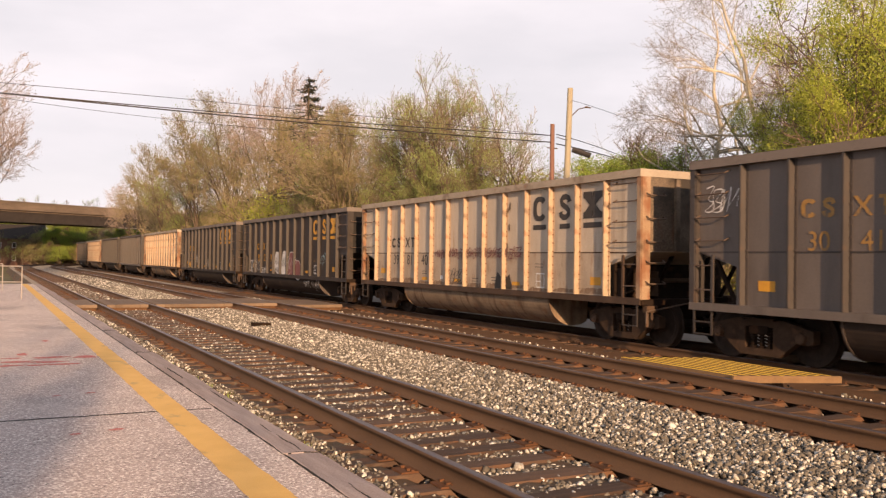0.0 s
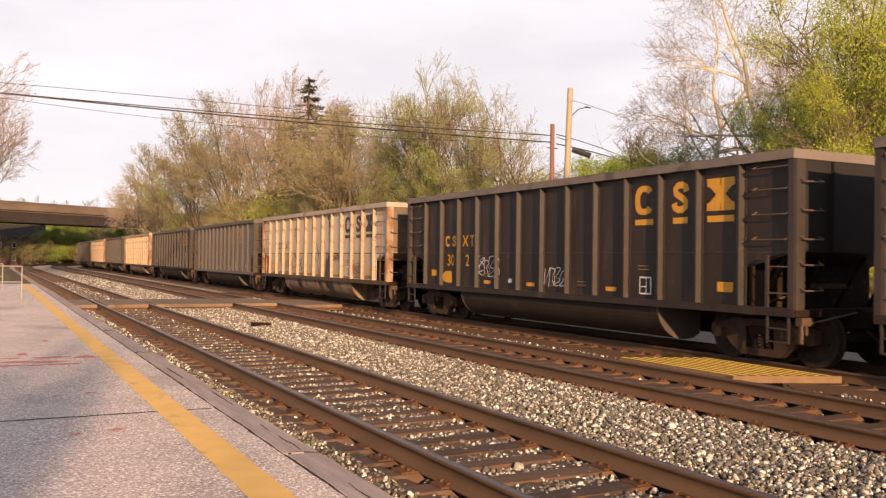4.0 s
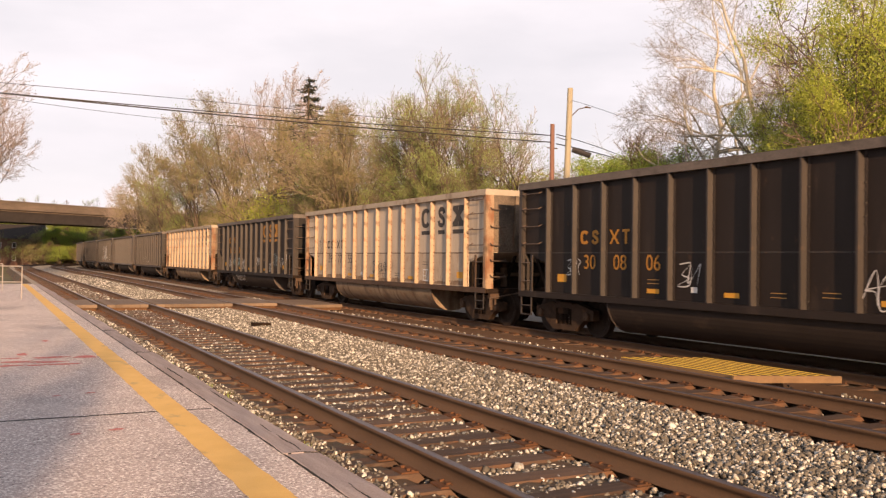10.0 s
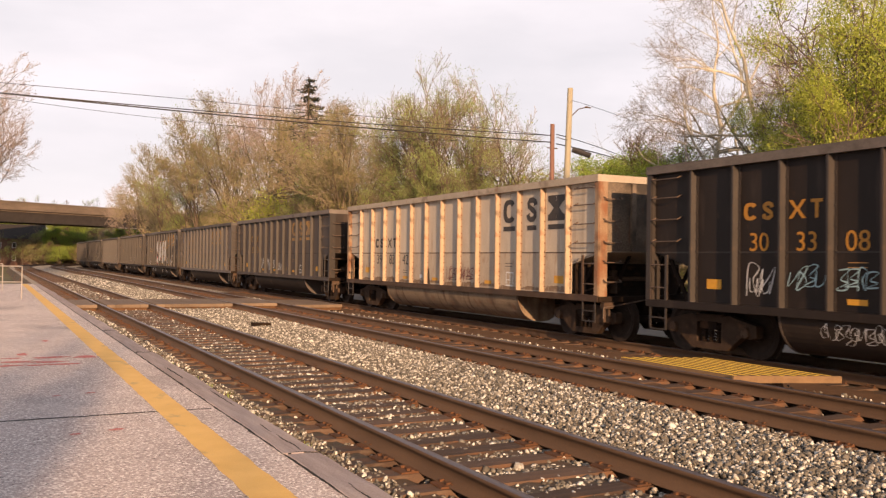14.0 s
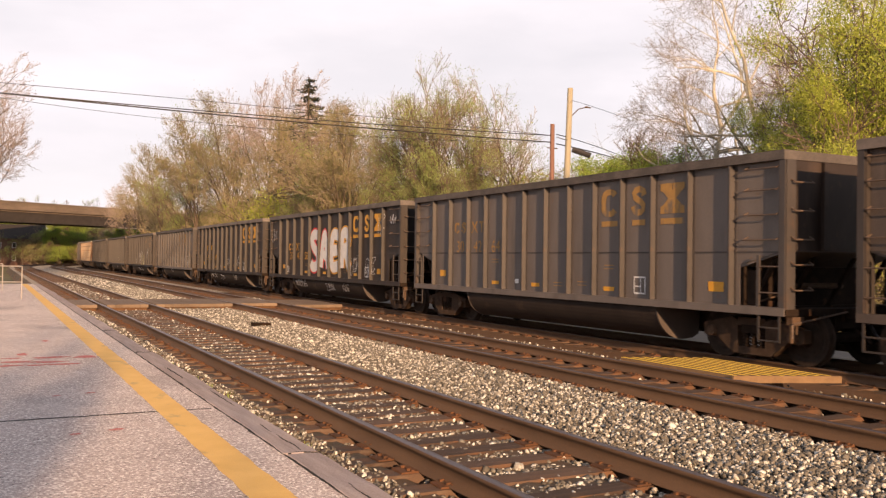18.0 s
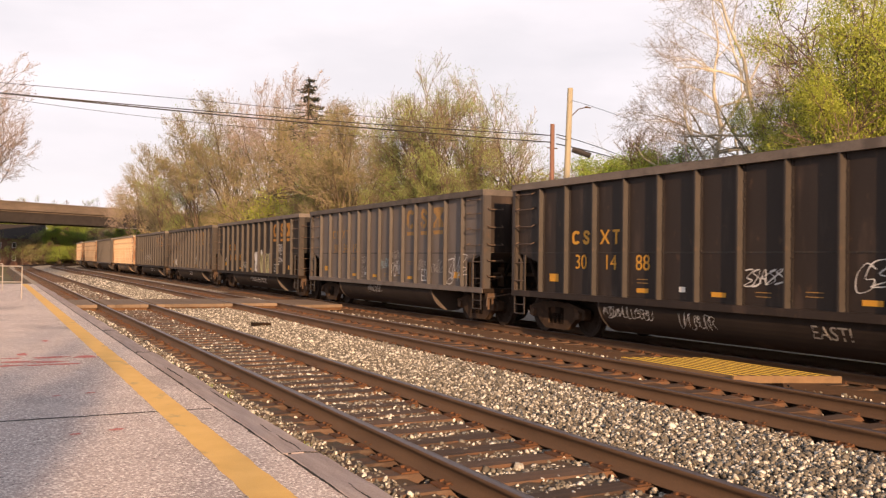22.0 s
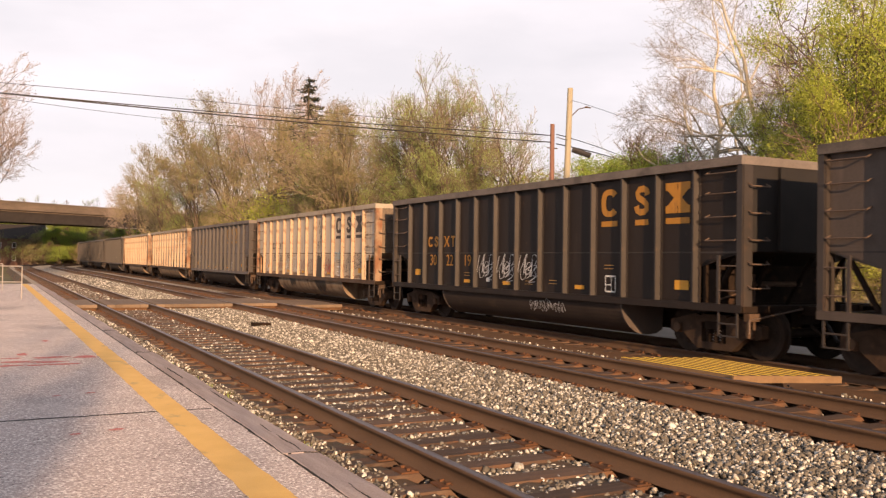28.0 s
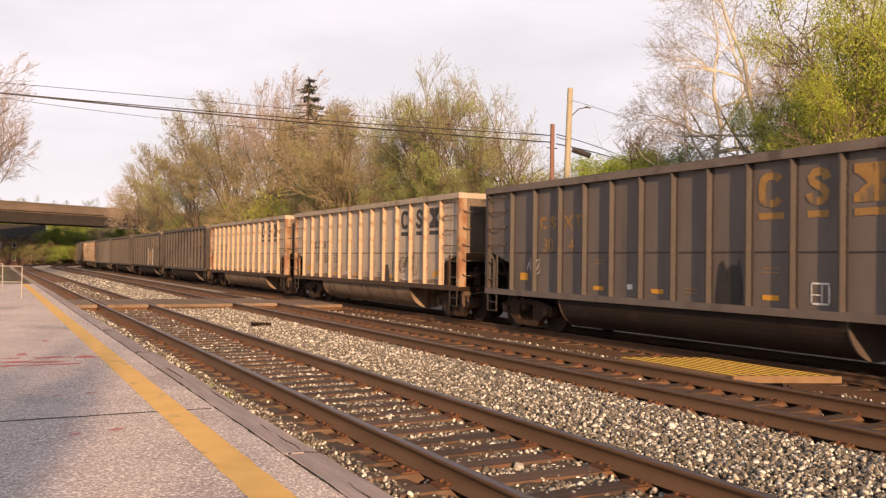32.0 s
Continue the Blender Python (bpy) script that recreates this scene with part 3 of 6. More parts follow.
def weeds():
    """Sparse blades of green weed between the timber edging and the near rail."""
    g = np.random.default_rng(12)
    v, f = [], []
    for _ in range(34):
        cx, cy = 2.46 + 0.10 * abs(g.normal()), g.uniform(6.2, 15.0)
        for _ in range(9):
            a, lean, h = g.uniform(0, 6.283), g.uniform(0.02, 0.07), g.uniform(0.04, 0.10)
            x, y, b = cx + g.normal(0, 0.035), cy + g.normal(0, 0.05), len(v)
            dx, dy = math.cos(a), math.sin(a)
            v += [(x - dy * 0.006, y + dx * 0.006, -0.20), (x + dy * 0.006, y - dx * 0.006, -0.20), (x + dx * lean, y + dy * lean, -0.19 + h)]
            f.append((b, b + 1, b + 2))
    tagged(new("weeds", raw_mesh("weeds", v, f, M_LEAF2)), "thin green weeds growing beside the platform edging", "weeds", kind="stuff")


weeds()

# ---- platform ----
PZ = 0.03
EDGE = 2.06


def fill_platform(bm):
    prism(bm, [(-9.0, -0.9), (EDGE, -0.9), (EDGE, PZ), (-9.0, PZ)], "y", -70.0, 51.0)


platform = part("platform", fill_platform, M_PLATFORM, None, "worn grey asphalt station platform with pale aggregate")
tagged(platform, category="platform", kind="structure")


def wavy_strip(name, xa, xb, y0, y1, z, material, step, wob, seed, label, category):
    """A painted strip with slightly ragged edges."""
    n = int((y1 - y0) / step)
    v, f = [], []
    for j in range(n + 1):
        y = y0 + (y1 - y0) * j / n
        a = xa + wob * noise.noise(Vector((y * 3.1, seed, 0))) + wob * 0.6 * noise.noise(Vector((y * 14, seed, 2)))
        b = xb + wob * noise.noise(Vector((y * 3.1, seed + 9, 0))) + wob * 0.6 * noise.noise(Vector((y * 14, seed + 9, 2)))
        v += [(a, y, z), (b, y, z)]
    for j in range(n):
        a = 2 * j
        f += [(a, a + 1, a + 3), (a, a + 3, a + 2)]
    return tagged(new(name, raw_mesh(name, v, f, material)), label, category, kind="structure")


wavy_strip("safety_line", 1.49, 1.77, -60, 50.5, PZ + 0.004, M_LINE, 0.05, 0.012, 1.0, "worn yellow safety line painted along the platform", "line")
# dark joint across the slab
nj = 90
jv, jf = [], []
for j in range(nj + 1):
    x = -8.9 + (EDGE + 8.85) * j / nj
    y = 8.95 + 0.05 * noise.noise(Vector((x * 1.3, 0, 5))) + 0.02 * noise.noise(Vector((x * 7, 0, 5)))
    h = 0.022 + 0.007 * noise.noise(Vector((x * 9, 3, 5)))
    jv += [(x, y - h, PZ + 0.003), (x, y + h, PZ + 0.003)]
for j in range(nj):
    jf += [(2 * j, 2 * j + 2, 2 * j + 3), (2 * j, 2 * j + 3, 2 * j + 1)]
tagged(new("expansion_joint", raw_mesh("expansion_joint", jv, jf, M_CRACK)), "dark filled joint running across the asphalt platform", "joint", kind="structure")
wavy_strip("edge_gap", EDGE - 0.008, EDGE + 0.016, -20, 50, PZ + 0.0025, M_CRACK, 0.06, 0.012, 7.0, "dark gap between the asphalt and the timber edging", "joint")
rnd = random.Random(11)


def blot(name, x, y, w, d, seed):
    n = 22
    v = [(0, 0, 0)]
    for i in range(n):
        a = 2 * math.pi * i / n
        k = 1 + 0.55 * noise.noise(Vector((math.cos(a) * 2 + seed, math.sin(a) * 2, seed)))
        v.append((math.cos(a) * w * k, math.sin(a) * d * k, 0))
    f = [(0, 1 + i, 1 + (i + 1) % n) for i in range(n)]
    ob = new(name, raw_mesh(name, v, f, M_REDMARK))
    ob.location = (x, y, PZ + 0.004)
    return tagged(ob, "red spray-paint survey mark on the asphalt", "paint mark", "red marks on the platform", "structure")


for i, (x, y, w, d) in enumerate([(0.27, 13.39, 0.22, 0.05), (0.38, 13.84, 0.25, 0.06), (0.76, 13.7, 0.24, 0.07), (0.87, 14.27, 0.25, 0.07), (0.61, 13.33, 0.16, 0.04), (0.94, 13.34, 0.2, 0.05), (0.31, 14.32, 0.14, 0.04), (1.3, 14.2, 0.16, 0.1), (0.47, 14.83, 0.08, 0.1), (0.67, 10.37, 0.05, 0.035), (1.02, 10.45, 0.06, 0.035), (0.67, 8.09, 0.045, 0.03), (1.02, 8.16, 0.06, 0.035), (0.9, 17.04, 0.06, 0.12)]):
    blot("paint_mark", x, y, w, d * (1.7 if i < 9 else 1.1), i * 3.3)


def edging_board(y0, y1, dx, dz, tilt):
    def fill(bm):
        box(bm, -0.135, 0.135, -(y1 - y0) / 2, (y1 - y0) / 2, -0.24, 0.0)
        bmesh.ops.subdivide_edges(bm, edges=[e for e in bm.edges if abs(e.verts[0].co.y - e.verts[1].co.y) > 0.5], cuts=24)
        for w in bm.verts:
            w.co.x += 0.022 * noise.noise(Vector((w.co.y * 1.7 + y0, w.co.x * 3, 1)))
            w.co.z += 0.012 * noise.noise(Vector((w.co.y * 2.2 + y0, w.co.x * 8, 4)))
    return part("edge_board", fill, M_TIMBER, edging, bevel=0.01, m=pose(EDGE + 0.155 + dx, (y0 + y1) / 2, PZ + dz, 0, tilt, 0))


edging = tagged(new("platform_edging"), "grey weathered timber edging along the platform", "edging", kind="structure")
ys = [-16.0, -11.5, -6.8, -2.0, 2.9, 6.62, 10.2, 14.6, 19.1, 23.4, 28.2, 32.6, 37.0, 41.5, 46.2, 50.6]
for y0, y1 in zip(ys, ys[1:]):
    edging_board(y0 + 0.0005, y1 - 0.0005, rnd.uniform(-0.015, 0.02), rnd.uniform(-0.012, 0.006), rnd.uniform(-1.2, 1.2))
def split_line(bm):
    for k in range(4):
        y = 4.4 + k * 2.3
        x = EDGE + 0.12 + 0.04 * (k % 3)
        for i in range(14):
            w = 0.0035 * math.sin(math.pi * (i + 0.5) / 14) + 0.001
            o = 0.03 * noise.noise(Vector((i * 0.25, k * 5, 0)))
            box(bm, x + o - w, x + o + w, y + i * 0.085, y + i * 0.085 + 0.08, PZ - 0.004, PZ + 0.010)
def board_joints(bm):
    for y in ys[3:9]:
        for i in range(10):
            x = EDGE + 0.03 + 0.026 * i
            o = 0.03 * math.sin(i * 0.5 + y) + 0.008 * noise.noise(Vector((i * 0.9, y, 0)))
            box(bm, x, x + 0.027, y + o - 0.006, y + o + 0.006, PZ - 0.02, PZ + 0.008)
part("joint", board_joints, M_CRACK, edging, "dark crooked joints between the timbers")
part("split", split_line, M_CRACK, edging, "long dark splits in the timber")

# ---- pedestrian crossings of planks ----
def plank_crossing(name, x0, x1, y0, y1, z, material, wide, label, group="", along="y", thick=0.10, gap=0.004):
    top = tagged(new(name), label, "crossing", group)
    top.location = ((x0 + x1) / 2, (y0 + y1) / 2, z)
    hx, hy = (x1 - x0) / 2, (y1 - y0) / 2
    n = max(1, round((2 * hx if along == "y" else 2 * hy) / wide))
    for i in range(n):
        if along == "y":
            a = -hx + 2 * hx * i / n
            part("plank", lambda bm: box(bm, a + gap, a + 2 * hx / n - gap, -hy + rnd.uniform(0, 0.03), hy - rnd.uniform(0, 0.03), -thick, 0), material, top, bevel=0.008)
        else:
            a = -hy + 2 * hy * i / n
            part("plank", lambda bm: box(bm, -hx, hx, a + gap, a + 2 * hy / n - gap, -thick, 0), material, top, bevel=0.008)
    for yy in (-hy + 0.2, hy - 0.2):
        part("bearer", lambda bm: box(bm, -hx + 0.03, hx - 0.03, yy - 0.1, yy + 0.1, -0.2, -thick), M_DIRT, top)
    return top


for x0, x1 in ((2.3, 3.05), (3.33, 4.60), (4.83, 7.33), (7.62, 8.88)):
    plank_crossing("plank_crossing", x0, x1, 29.6, 33.4, 0.0, M_PLANK, 0.27, "pale wooden plank crossing laid level with the rails", "plank crossings")
plank_crossing("plank_crossing", 9.2, 10.9, 28.6, 32.4, -0.02, M_PLANK, 0.27, "pale wooden plank crossing laid level with the rails", "plank crossings")

yp = tagged(new("walkway_panel"), "yellow painted slatted wooden walkway panel between the tracks", "walkway")
yp.location = (9.65, 9.75, 0.0)
for i in range(9):
    a = -0.68 + 1.36 * i / 9
    s = 0.30 * (a / 0.68)
    me = made("slat", lambda bm: box(bm, a + 0.03, a + 0.098, -1.30 - s, 1.10 - s, 0.0, 0.05), M_YPLANK)
    me.materials.append(M_YDARK)
    me.polygons.foreach_set("material_index", [0 if p.normal.z > 0.5 else 1 for p in me.polygons])
    put("slat", me, yp)
for yy in (-0.55, 0.0, 0.55):
    part("bearer", lambda bm: prism(bm, [(-0.55, yy + 0.30), (0.55, yy - 0.22), (0.55, yy - 0.12), (-0.55, yy + 0.40)], "z", -0.22, 0.0), M_TIE, yp)
part("end_board", lambda bm: prism(bm, [(-0.69, -1.03), (0.70, -1.63), (0.70, -1.59), (-0.69, -0.99)], "z", -0.045, 0.050), M_YDARK, yp, "bare brown wooden end board")


# ---- pipe handrail on the platform ----
def pipe_rail(points, z, h, label):
    top = tagged(new("handrail"), label, "handrail", "platform handrails")
    top.location = (points[0][0], points[0][1], z)
    o = Vector((points[0][0], points[0][1], 0))
    for p in points:
        q = Vector((p[0], p[1], 0)) - o
        part("post", lambda bm: rod(bm, q, q + Vector((0, 0, h)), 0.02), M_PIPE, top)
    for hh in (h, h * 0.52):
        for p, q in zip(points, points[1:]):
            a, b = Vector((p[0], p[1], hh)) - o, Vector((q[0], q[1], hh)) - o
            part("rail", lambda bm: rod(bm, a, b, 0.018), M_PIPE, top)


pipe_rail([(0.99, 33.2), (-0.6, 33.9), (-2.4, 34.7)], PZ, 1.13, "pale galvanised pipe handrail standing on the platform")
pipe_rail([(0.50, 42.0), (-0.6, 42.6), (-1.9, 43.2)], PZ, 1.12, "pale galvanised pipe handrail further along the platform")


# ---- coal cars ----
HALF = 7.06
# three builds of car: half length, places of the side posts, first panel of the owner's device
MAKES = {
    "long": (7.06, [-5.922 + 0.987 * i for i in range(13)], 9),
    "short": (6.72, [-5.55, -4.565] + [-3.58 + 0.895 * i for i in range(9)] + [4.565, 5.55], 8),
    "twelve": (6.98, [-5.51, -4.545, -3.58, -2.615, -1.65, -0.54, 0.57, 1.68, 2.645, 3.61, 4.575, 5.54], 8)}
SHEET = 1.50


def fill_side_sheet(bm):
    """One side wall, with its corners cut away above the end platforms."""
    outline = [(-6.0, 0.95), (6.0, 0.95), (6.0, 1.64), (7.02, 1.90), (7.02, 3.32), (-7.02, 3.32), (-7.02, 1.90), (-6.0, 1.64)]
    prism(bm, outline, "y", -0.012, 0.012)


def fill_shell(bm):
    """End walls, sloping end floors and the flat floor."""
    for sx in (-1, 1):
        prism(bm, [(sx * 7.0, 1.90), (sx * 6.0, 1.64), (sx * 4.3, 1.0), (sx * 4.3, 0.96), (sx * 6.0, 1.60), (sx * 7.0, 1.86)], "y", -1.48, 1.48)
    box(bm, -4.35, 4.35, -1.48, 1.48, 0.93, 0.96)


def fill_end_wall(bm):
    box(bm, 7.005, 7.035, -1.475, 1.475, 1.88, 3.32)


def fill_end_ribs(bm):
    box(bm, 7.03, 7.10, -0.05, 0.05, 1.9, 3.3)


def fill_chord(bm):
    for sy in (-1, 1):
        box(bm, -7.06, 7.06, sy * 1.545 - 0.075, sy * 1.545 + 0.075, 3.31, 3.46)
    for sx in (-1, 1):
        box(bm, sx * 6.985 - 0.07, sx * 6.985 + 0.07, -1.47, 1.47, 3.312, 3.458)


def fill_post(bm):
    """A pressed post: a narrow nose on sloping webs, with a flange on either side."""
    prism(bm, [(-0.085, 0.0), (0.085, 0.0), (0.085, 0.008), (0.042, 0.008), (0.020, 0.108), (-0.020, 0.108), (-0.042, 0.008), (-0.085, 0.008)], "z", 0.97, 3.31)


def fill_bolts(bm):
    for i in range(14):
        z = 1.08 + i * 0.162 + 0.03 * math.sin(i * 2.1)
        for sx in (-1, 1):
            box(bm, sx * 0.068 - 0.013, sx * 0.068 + 0.013, 0.006, 0.026, z, z + 0.026)


def fill_sill(bm):
    prism(bm, [(-1.605, 0.97), (-1.605, 0.84), (-1.585, 0.84), (-1.585, 0.94), (-1.42, 0.94), (-1.42, 0.97)], "x", -HALF, HALF)


def fill_seam(bm):
    box(bm, -7.0, 7.0, -0.004, 0.012, 1.835, 1.865)
    for i in range(90):
        x = -5.9 + i * 0.1326
        box(bm, x, x + 0.03, -0.02, 0.0, 1.842, 1.858)


TUB = [(1.49, 0.93)] + [(0.86 + 0.64 * math.cos(a), 0.86 - 0.64 * math.sin(a)) for a in [math.pi / 2 * i / 11 for i in range(12)]] + [(0.62, 0.24), (0.46, 0.32), (0.42, 0.93)]


def fill_tub(bm):
    prism(bm, [(-y, z) for y, z in TUB], "x", -3.82, 3.82)


def fill_tub_plate(bm):
    prism(bm, [(-(y * 1.012 - 0.01), z - 0.01) for y, z in TUB], "x", 0.0, 0.04)


def fill_centre_sill(bm):
    box(bm, -7.0, 7.0, -0.35, 0.35, 0.62, 0.92)
    for sx in (-1, 1):
        box(bm, sx * 5.93 - 0.22, sx * 5.93 + 0.22, -1.45, 1.45, 0.80, 0.95)
        box(bm, sx * 6.90 - 0.17, sx * 6.90 + 0.17, -1.57, 1.57, 0.84, 0.95)


def fill_end_brace(bm):
    rod(bm, (6.15, 0, 0.92), (6.75, 0, 1.86), 0.045, n=6)


def fill_brake_box(bm):
    box(bm, 6.12, 6.4, -1.40, -1.05, 0.95, 1.55)


def fill_bulkhead(bm):
    box(bm, 6.02, 6.10, -1.45, 1.45, 0.95, 1.66)


def fill_corner_post(bm):
    box(bm, -0.06, 0.06, -1.60, -1.46, 0.95, 3.31)
    box(bm, 0.0, 0.08, -1.58, -1.38, 0.95, 3.31)


def fill_stile(bm):
    box(bm, -0.028, 0.028, -1.598, -1.565, 0.95, 1.80)


def fill_grab(bm):
    """A grab iron: a bar with two bent feet."""
    rod(bm, (-0.34, -0.11, 0), (0.34, -0.11, 0), 0.013, n=6)
    for x in (-0.34, 0.34):
        rod(bm, (x, -0.11, 0), (x, 0.0, 0.05), 0.013, n=6)


def fill_rung(bm):
    rod(bm, (0.0, -1.585, 0), (0.44, -1.585, 0), 0.014, n=6)


def fill_end_rung(bm):
    rod(bm, (0.0, 0.0, 0), (0.0, 0.42, 0), 0.014, n=6)
    rod(bm, (0.0, 0.42, 0), (-0.09, 0.42, 0.05), 0.014, n=6)
    rod(bm, (0.0, 0.0, 0), (-0.09, 0.0, 0.05), 0.014, n=6)


def fill_stirrup(bm):
    for x in (-0.21, 0.21):
        box(bm, x - 0.02, x + 0.02, -1.59, -1.57, 0.42, 0.86)
    for z in (0.42, 0.63):
        box(bm, -0.21, 0.21, -1.595, -1.56, z, z + 0.025)


def fill_coupler(bm):
    box(bm, 0.0, 0.42, -0.10, 0.10, 0.78, 0.94)
    box(bm, 0.40, 0.60, -0.17, 0.12, 0.72, 1.0)
    rod(bm, (0.52, 0.1, 0.70), (0.52, 0.1, 1.02), 0.06)
    rod(bm, (0.30, -0.22, 0.62), (0.62, -0.26, 0.42), 0.03, n=6)


def fill_end_bracket(bm):
    """Drop bracket below the end sill that carries the lever, with its bolted pad."""
    box(bm, 7.0, 7.12, -1.48, -1.22, 0.70, 0.83)
    box(bm, 7.03, 7.06, -1.44, -1.38, 0.42, 0.70)
    box(bm, 7.03, 7.06, -1.32, -1.27, 0.55, 0.70)


def fill_air_hose(bm):
    """A brake hose that hangs below the coupler in a bend."""
    way = [Vector((7.10, 0.34, 0.70)), Vector((7.22, 0.36, 0.52)), Vector((7.38, 0.32, 0.36)), Vector((7.56, 0.22, 0.34)), Vector((7.64, 0.12, 0.42))]
    for p, q in zip(way, way[1:]):
        rod(bm, p, q, 0.03, n=7)


def fill_brake_pipe(bm):
    """Pipes and a valve on the end platform."""
    rod(bm, (6.22, -1.30, 1.50), (6.22, -1.30, 1.02), 0.02, n=6)
    rod(bm, (6.36, -0.90, 1.30), (6.36, 0.60, 1.30), 0.05, n=8)
    rod(bm, (6.30, -0.60, 0.98), (6.30, -0.60, 1.48), 0.09, n=10)
    rod(bm, (6.45, -1.44, 1.05), (6.45, -0.70, 1.22), 0.018, n=6)


def fill_cut_lever(bm):
    rod(bm, (0, -1.5, 0.72), (0.05, -0.3, 0.90), 0.016, n=6)
    rod(bm, (0, -1.5, 0.72), (0.02, -1.52, 0.50), 0.016, n=6)


def fill_side_frame(bm):
    """Cast truck side: sloping arms to both journal boxes and an opening for the springs."""
    for sy in (-1,):
        prism(bm, [(-1.10, 0.60), (-1.10, 0.40), (-0.98, 0.36), (-0.80, 0.40), (-0.42, 0.12), (-0.30, 0.12), (-0.30, 0.70), (-0.45, 0.74), (-0.90, 0.64)], "y", sy * 1.02 - 0.08, sy * 1.02 + 0.08)
        prism(bm, [(1.10, 0.60), (1.10, 0.40), (0.98, 0.36), (0.80, 0.40), (0.42, 0.12), (0.30, 0.12), (0.30, 0.70), (0.45, 0.74), (0.90, 0.64)], "y", sy * 1.02 - 0.08, sy * 1.02 + 0.08)
        box(bm, -0.30, 0.30, sy * 1.02 - 0.08, sy * 1.02 + 0.08, 0.12, 0.24)
        box(bm, -0.30, 0.30, sy * 1.02 - 0.08, sy * 1.02 + 0.08, 0.60, 0.74)


def fill_spring(bm):
    for x in (-0.17, 0.0, 0.17):
        for k in range(6):
            rod(bm, (x, 0, 0.245 + k * 0.056), (x, 0, 0.275 + k * 0.056), 0.07, n=10)
        rod(bm, (x, 0, 0.24), (x, 0, 0.60), 0.045, n=8)


def fill_bolster(bm):
    box(bm, -0.20, 0.20, -1.12, 1.12, 0.48, 0.62)
    box(bm, -0.26, 0.26, -0.5, 0.5, 0.50, 0.78)


def fill_cap(bm):
    rod(bm, (0, 0.05, 0), (0, -0.06, 0), 0.11, 0.09, 12)
    for i in range(3):
        a = 2.1 * i
        rod(bm, (math.cos(a) * 0.06, -0.06, math.sin(a) * 0.06), (math.cos(a) * 0.06, -0.075, math.sin(a) * 0.06), 0.016, n=6)


def fill_wheel(bm):
    for sy in (-1, 1):
        lathe(bm, [(0.02, sy * 0.86), (0.13, sy * 0.86), (0.15, sy * 0.81), (0.33, sy * 0.79), (0.38, sy * 0.82), (0.457, sy * 0.82), (0.460, sy * 0.73), (0.485, sy * 0.715), (0.485, sy * 0.69), (0.38, sy * 0.69), (0.34, sy * 0.74), (0.16, sy * 0.74), (0.14, sy * 0.68), (0.02, sy * 0.68)], 28)
        for i in range(3):
            a = 2.094 * i
            box(bm, math.cos(a) * 0.24 - 0.03, math.cos(a) * 0.24 + 0.03, sy * 0.80 - 0.012, sy * 0.80 + 0.012, math.sin(a) * 0.24 - 0.03, math.sin(a) * 0.24 + 0.03)
    rod(bm, (0, -0.7, 0), (0, 0.7, 0), 0.085, n=12)
    for sy in (-1, 1):
        rod(bm, (0, sy * 0.84, 0), (0, sy * 1.0, 0), 0.07, n=10)


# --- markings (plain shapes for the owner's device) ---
def fill_ring_shape(bm):
    n = 20
    a0 = 0.62
    pts_o, pts_i = [], []
    for i in range(n + 1):
        a = a0 + (2 * math.pi - 2 * a0) * i / n
        pts_o.append((math.copysign(abs(math.cos(a)) ** 0.75, math.cos(a)) * 0.27, math.copysign(abs(math.sin(a)) ** 0.75, math.sin(a)) * 0.28))
        pts_i.append((math.copysign(abs(math.cos(a)) ** 0.8, math.cos(a)) * 0.12, math.copysign(abs(math.sin(a)) ** 0.8, math.sin(a)) * 0.165))
    vo = [bm.verts.new((p[0], 0, p[1])) for p in pts_o]
    vi = [bm.verts.new((p[0], 0, p[1])) for p in pts_i]
    for i in range(n):
        bm.faces.new((vo[i], vo[i + 1], vi[i + 1], vi[i]))


def fill_bend_shape(bm):
    way = [(0.155, 0.10), (0.13, 0.19), (0.04, 0.225), (-0.07, 0.215), (-0.135, 0.15), (-0.115, 0.075), (-0.03, 0.025), (0.07, -0.025), (0.135, -0.085), (0.135, -0.165), (0.06, -0.22), (-0.05, -0.225), (-0.13, -0.19), (-0.155, -0.10)]
    pts = [Vector((x, 0, z)) for x, z in way]
    n, prev = len(pts) - 1, None
    for i in range(n + 1):
        d = (pts[min(n, i + 1)] - pts[max(0, i - 1)]).normalized()
        o = Vector((-d.z, 0, d.x)) * (0.064 if 0 < i < n else 0.080)
        pair = [bm.verts.new(pts[i] + o), bm.verts.new(pts[i] - o)]
        if prev:
            bm.faces.new((prev[0], prev[1], pair[1], pair[0]))
        prev = pair


def fill_hourglass_shape(bm):
    """Two slabs that taper to a waist, each with a thin slot."""
    for s in (-1, 1):
        for w in (-1, 1):
            vs = [bm.verts.new((x * w, 0, z * s)) for x, z in ((0.008, 0.28), (0.32, 0.28), (0.32, 0.15), (0.255, 0.13), (0.105, 0.0), (0.0, 0.0), (0.0, 0.15), (0.008, 0.15))]
            bm.faces.new(vs if s * w > 0 else vs[::-1])


def fill_cross_shape(bm):
    """Two thin crossed bars."""
    vs = [bm.verts.new((x, 0, z)) for x, z in ((-0.30, 0.28), (-0.17, 0.28), (0.0, 0.06), (0.17, 0.28), (0.30, 0.28), (0.075, 0.0), (0.30, -0.28), (0.17, -0.28), (0.0, -0.06), (-0.17, -0.28), (-0.30, -0.28), (-0.075, 0.0))]
    bm.faces.new(vs)


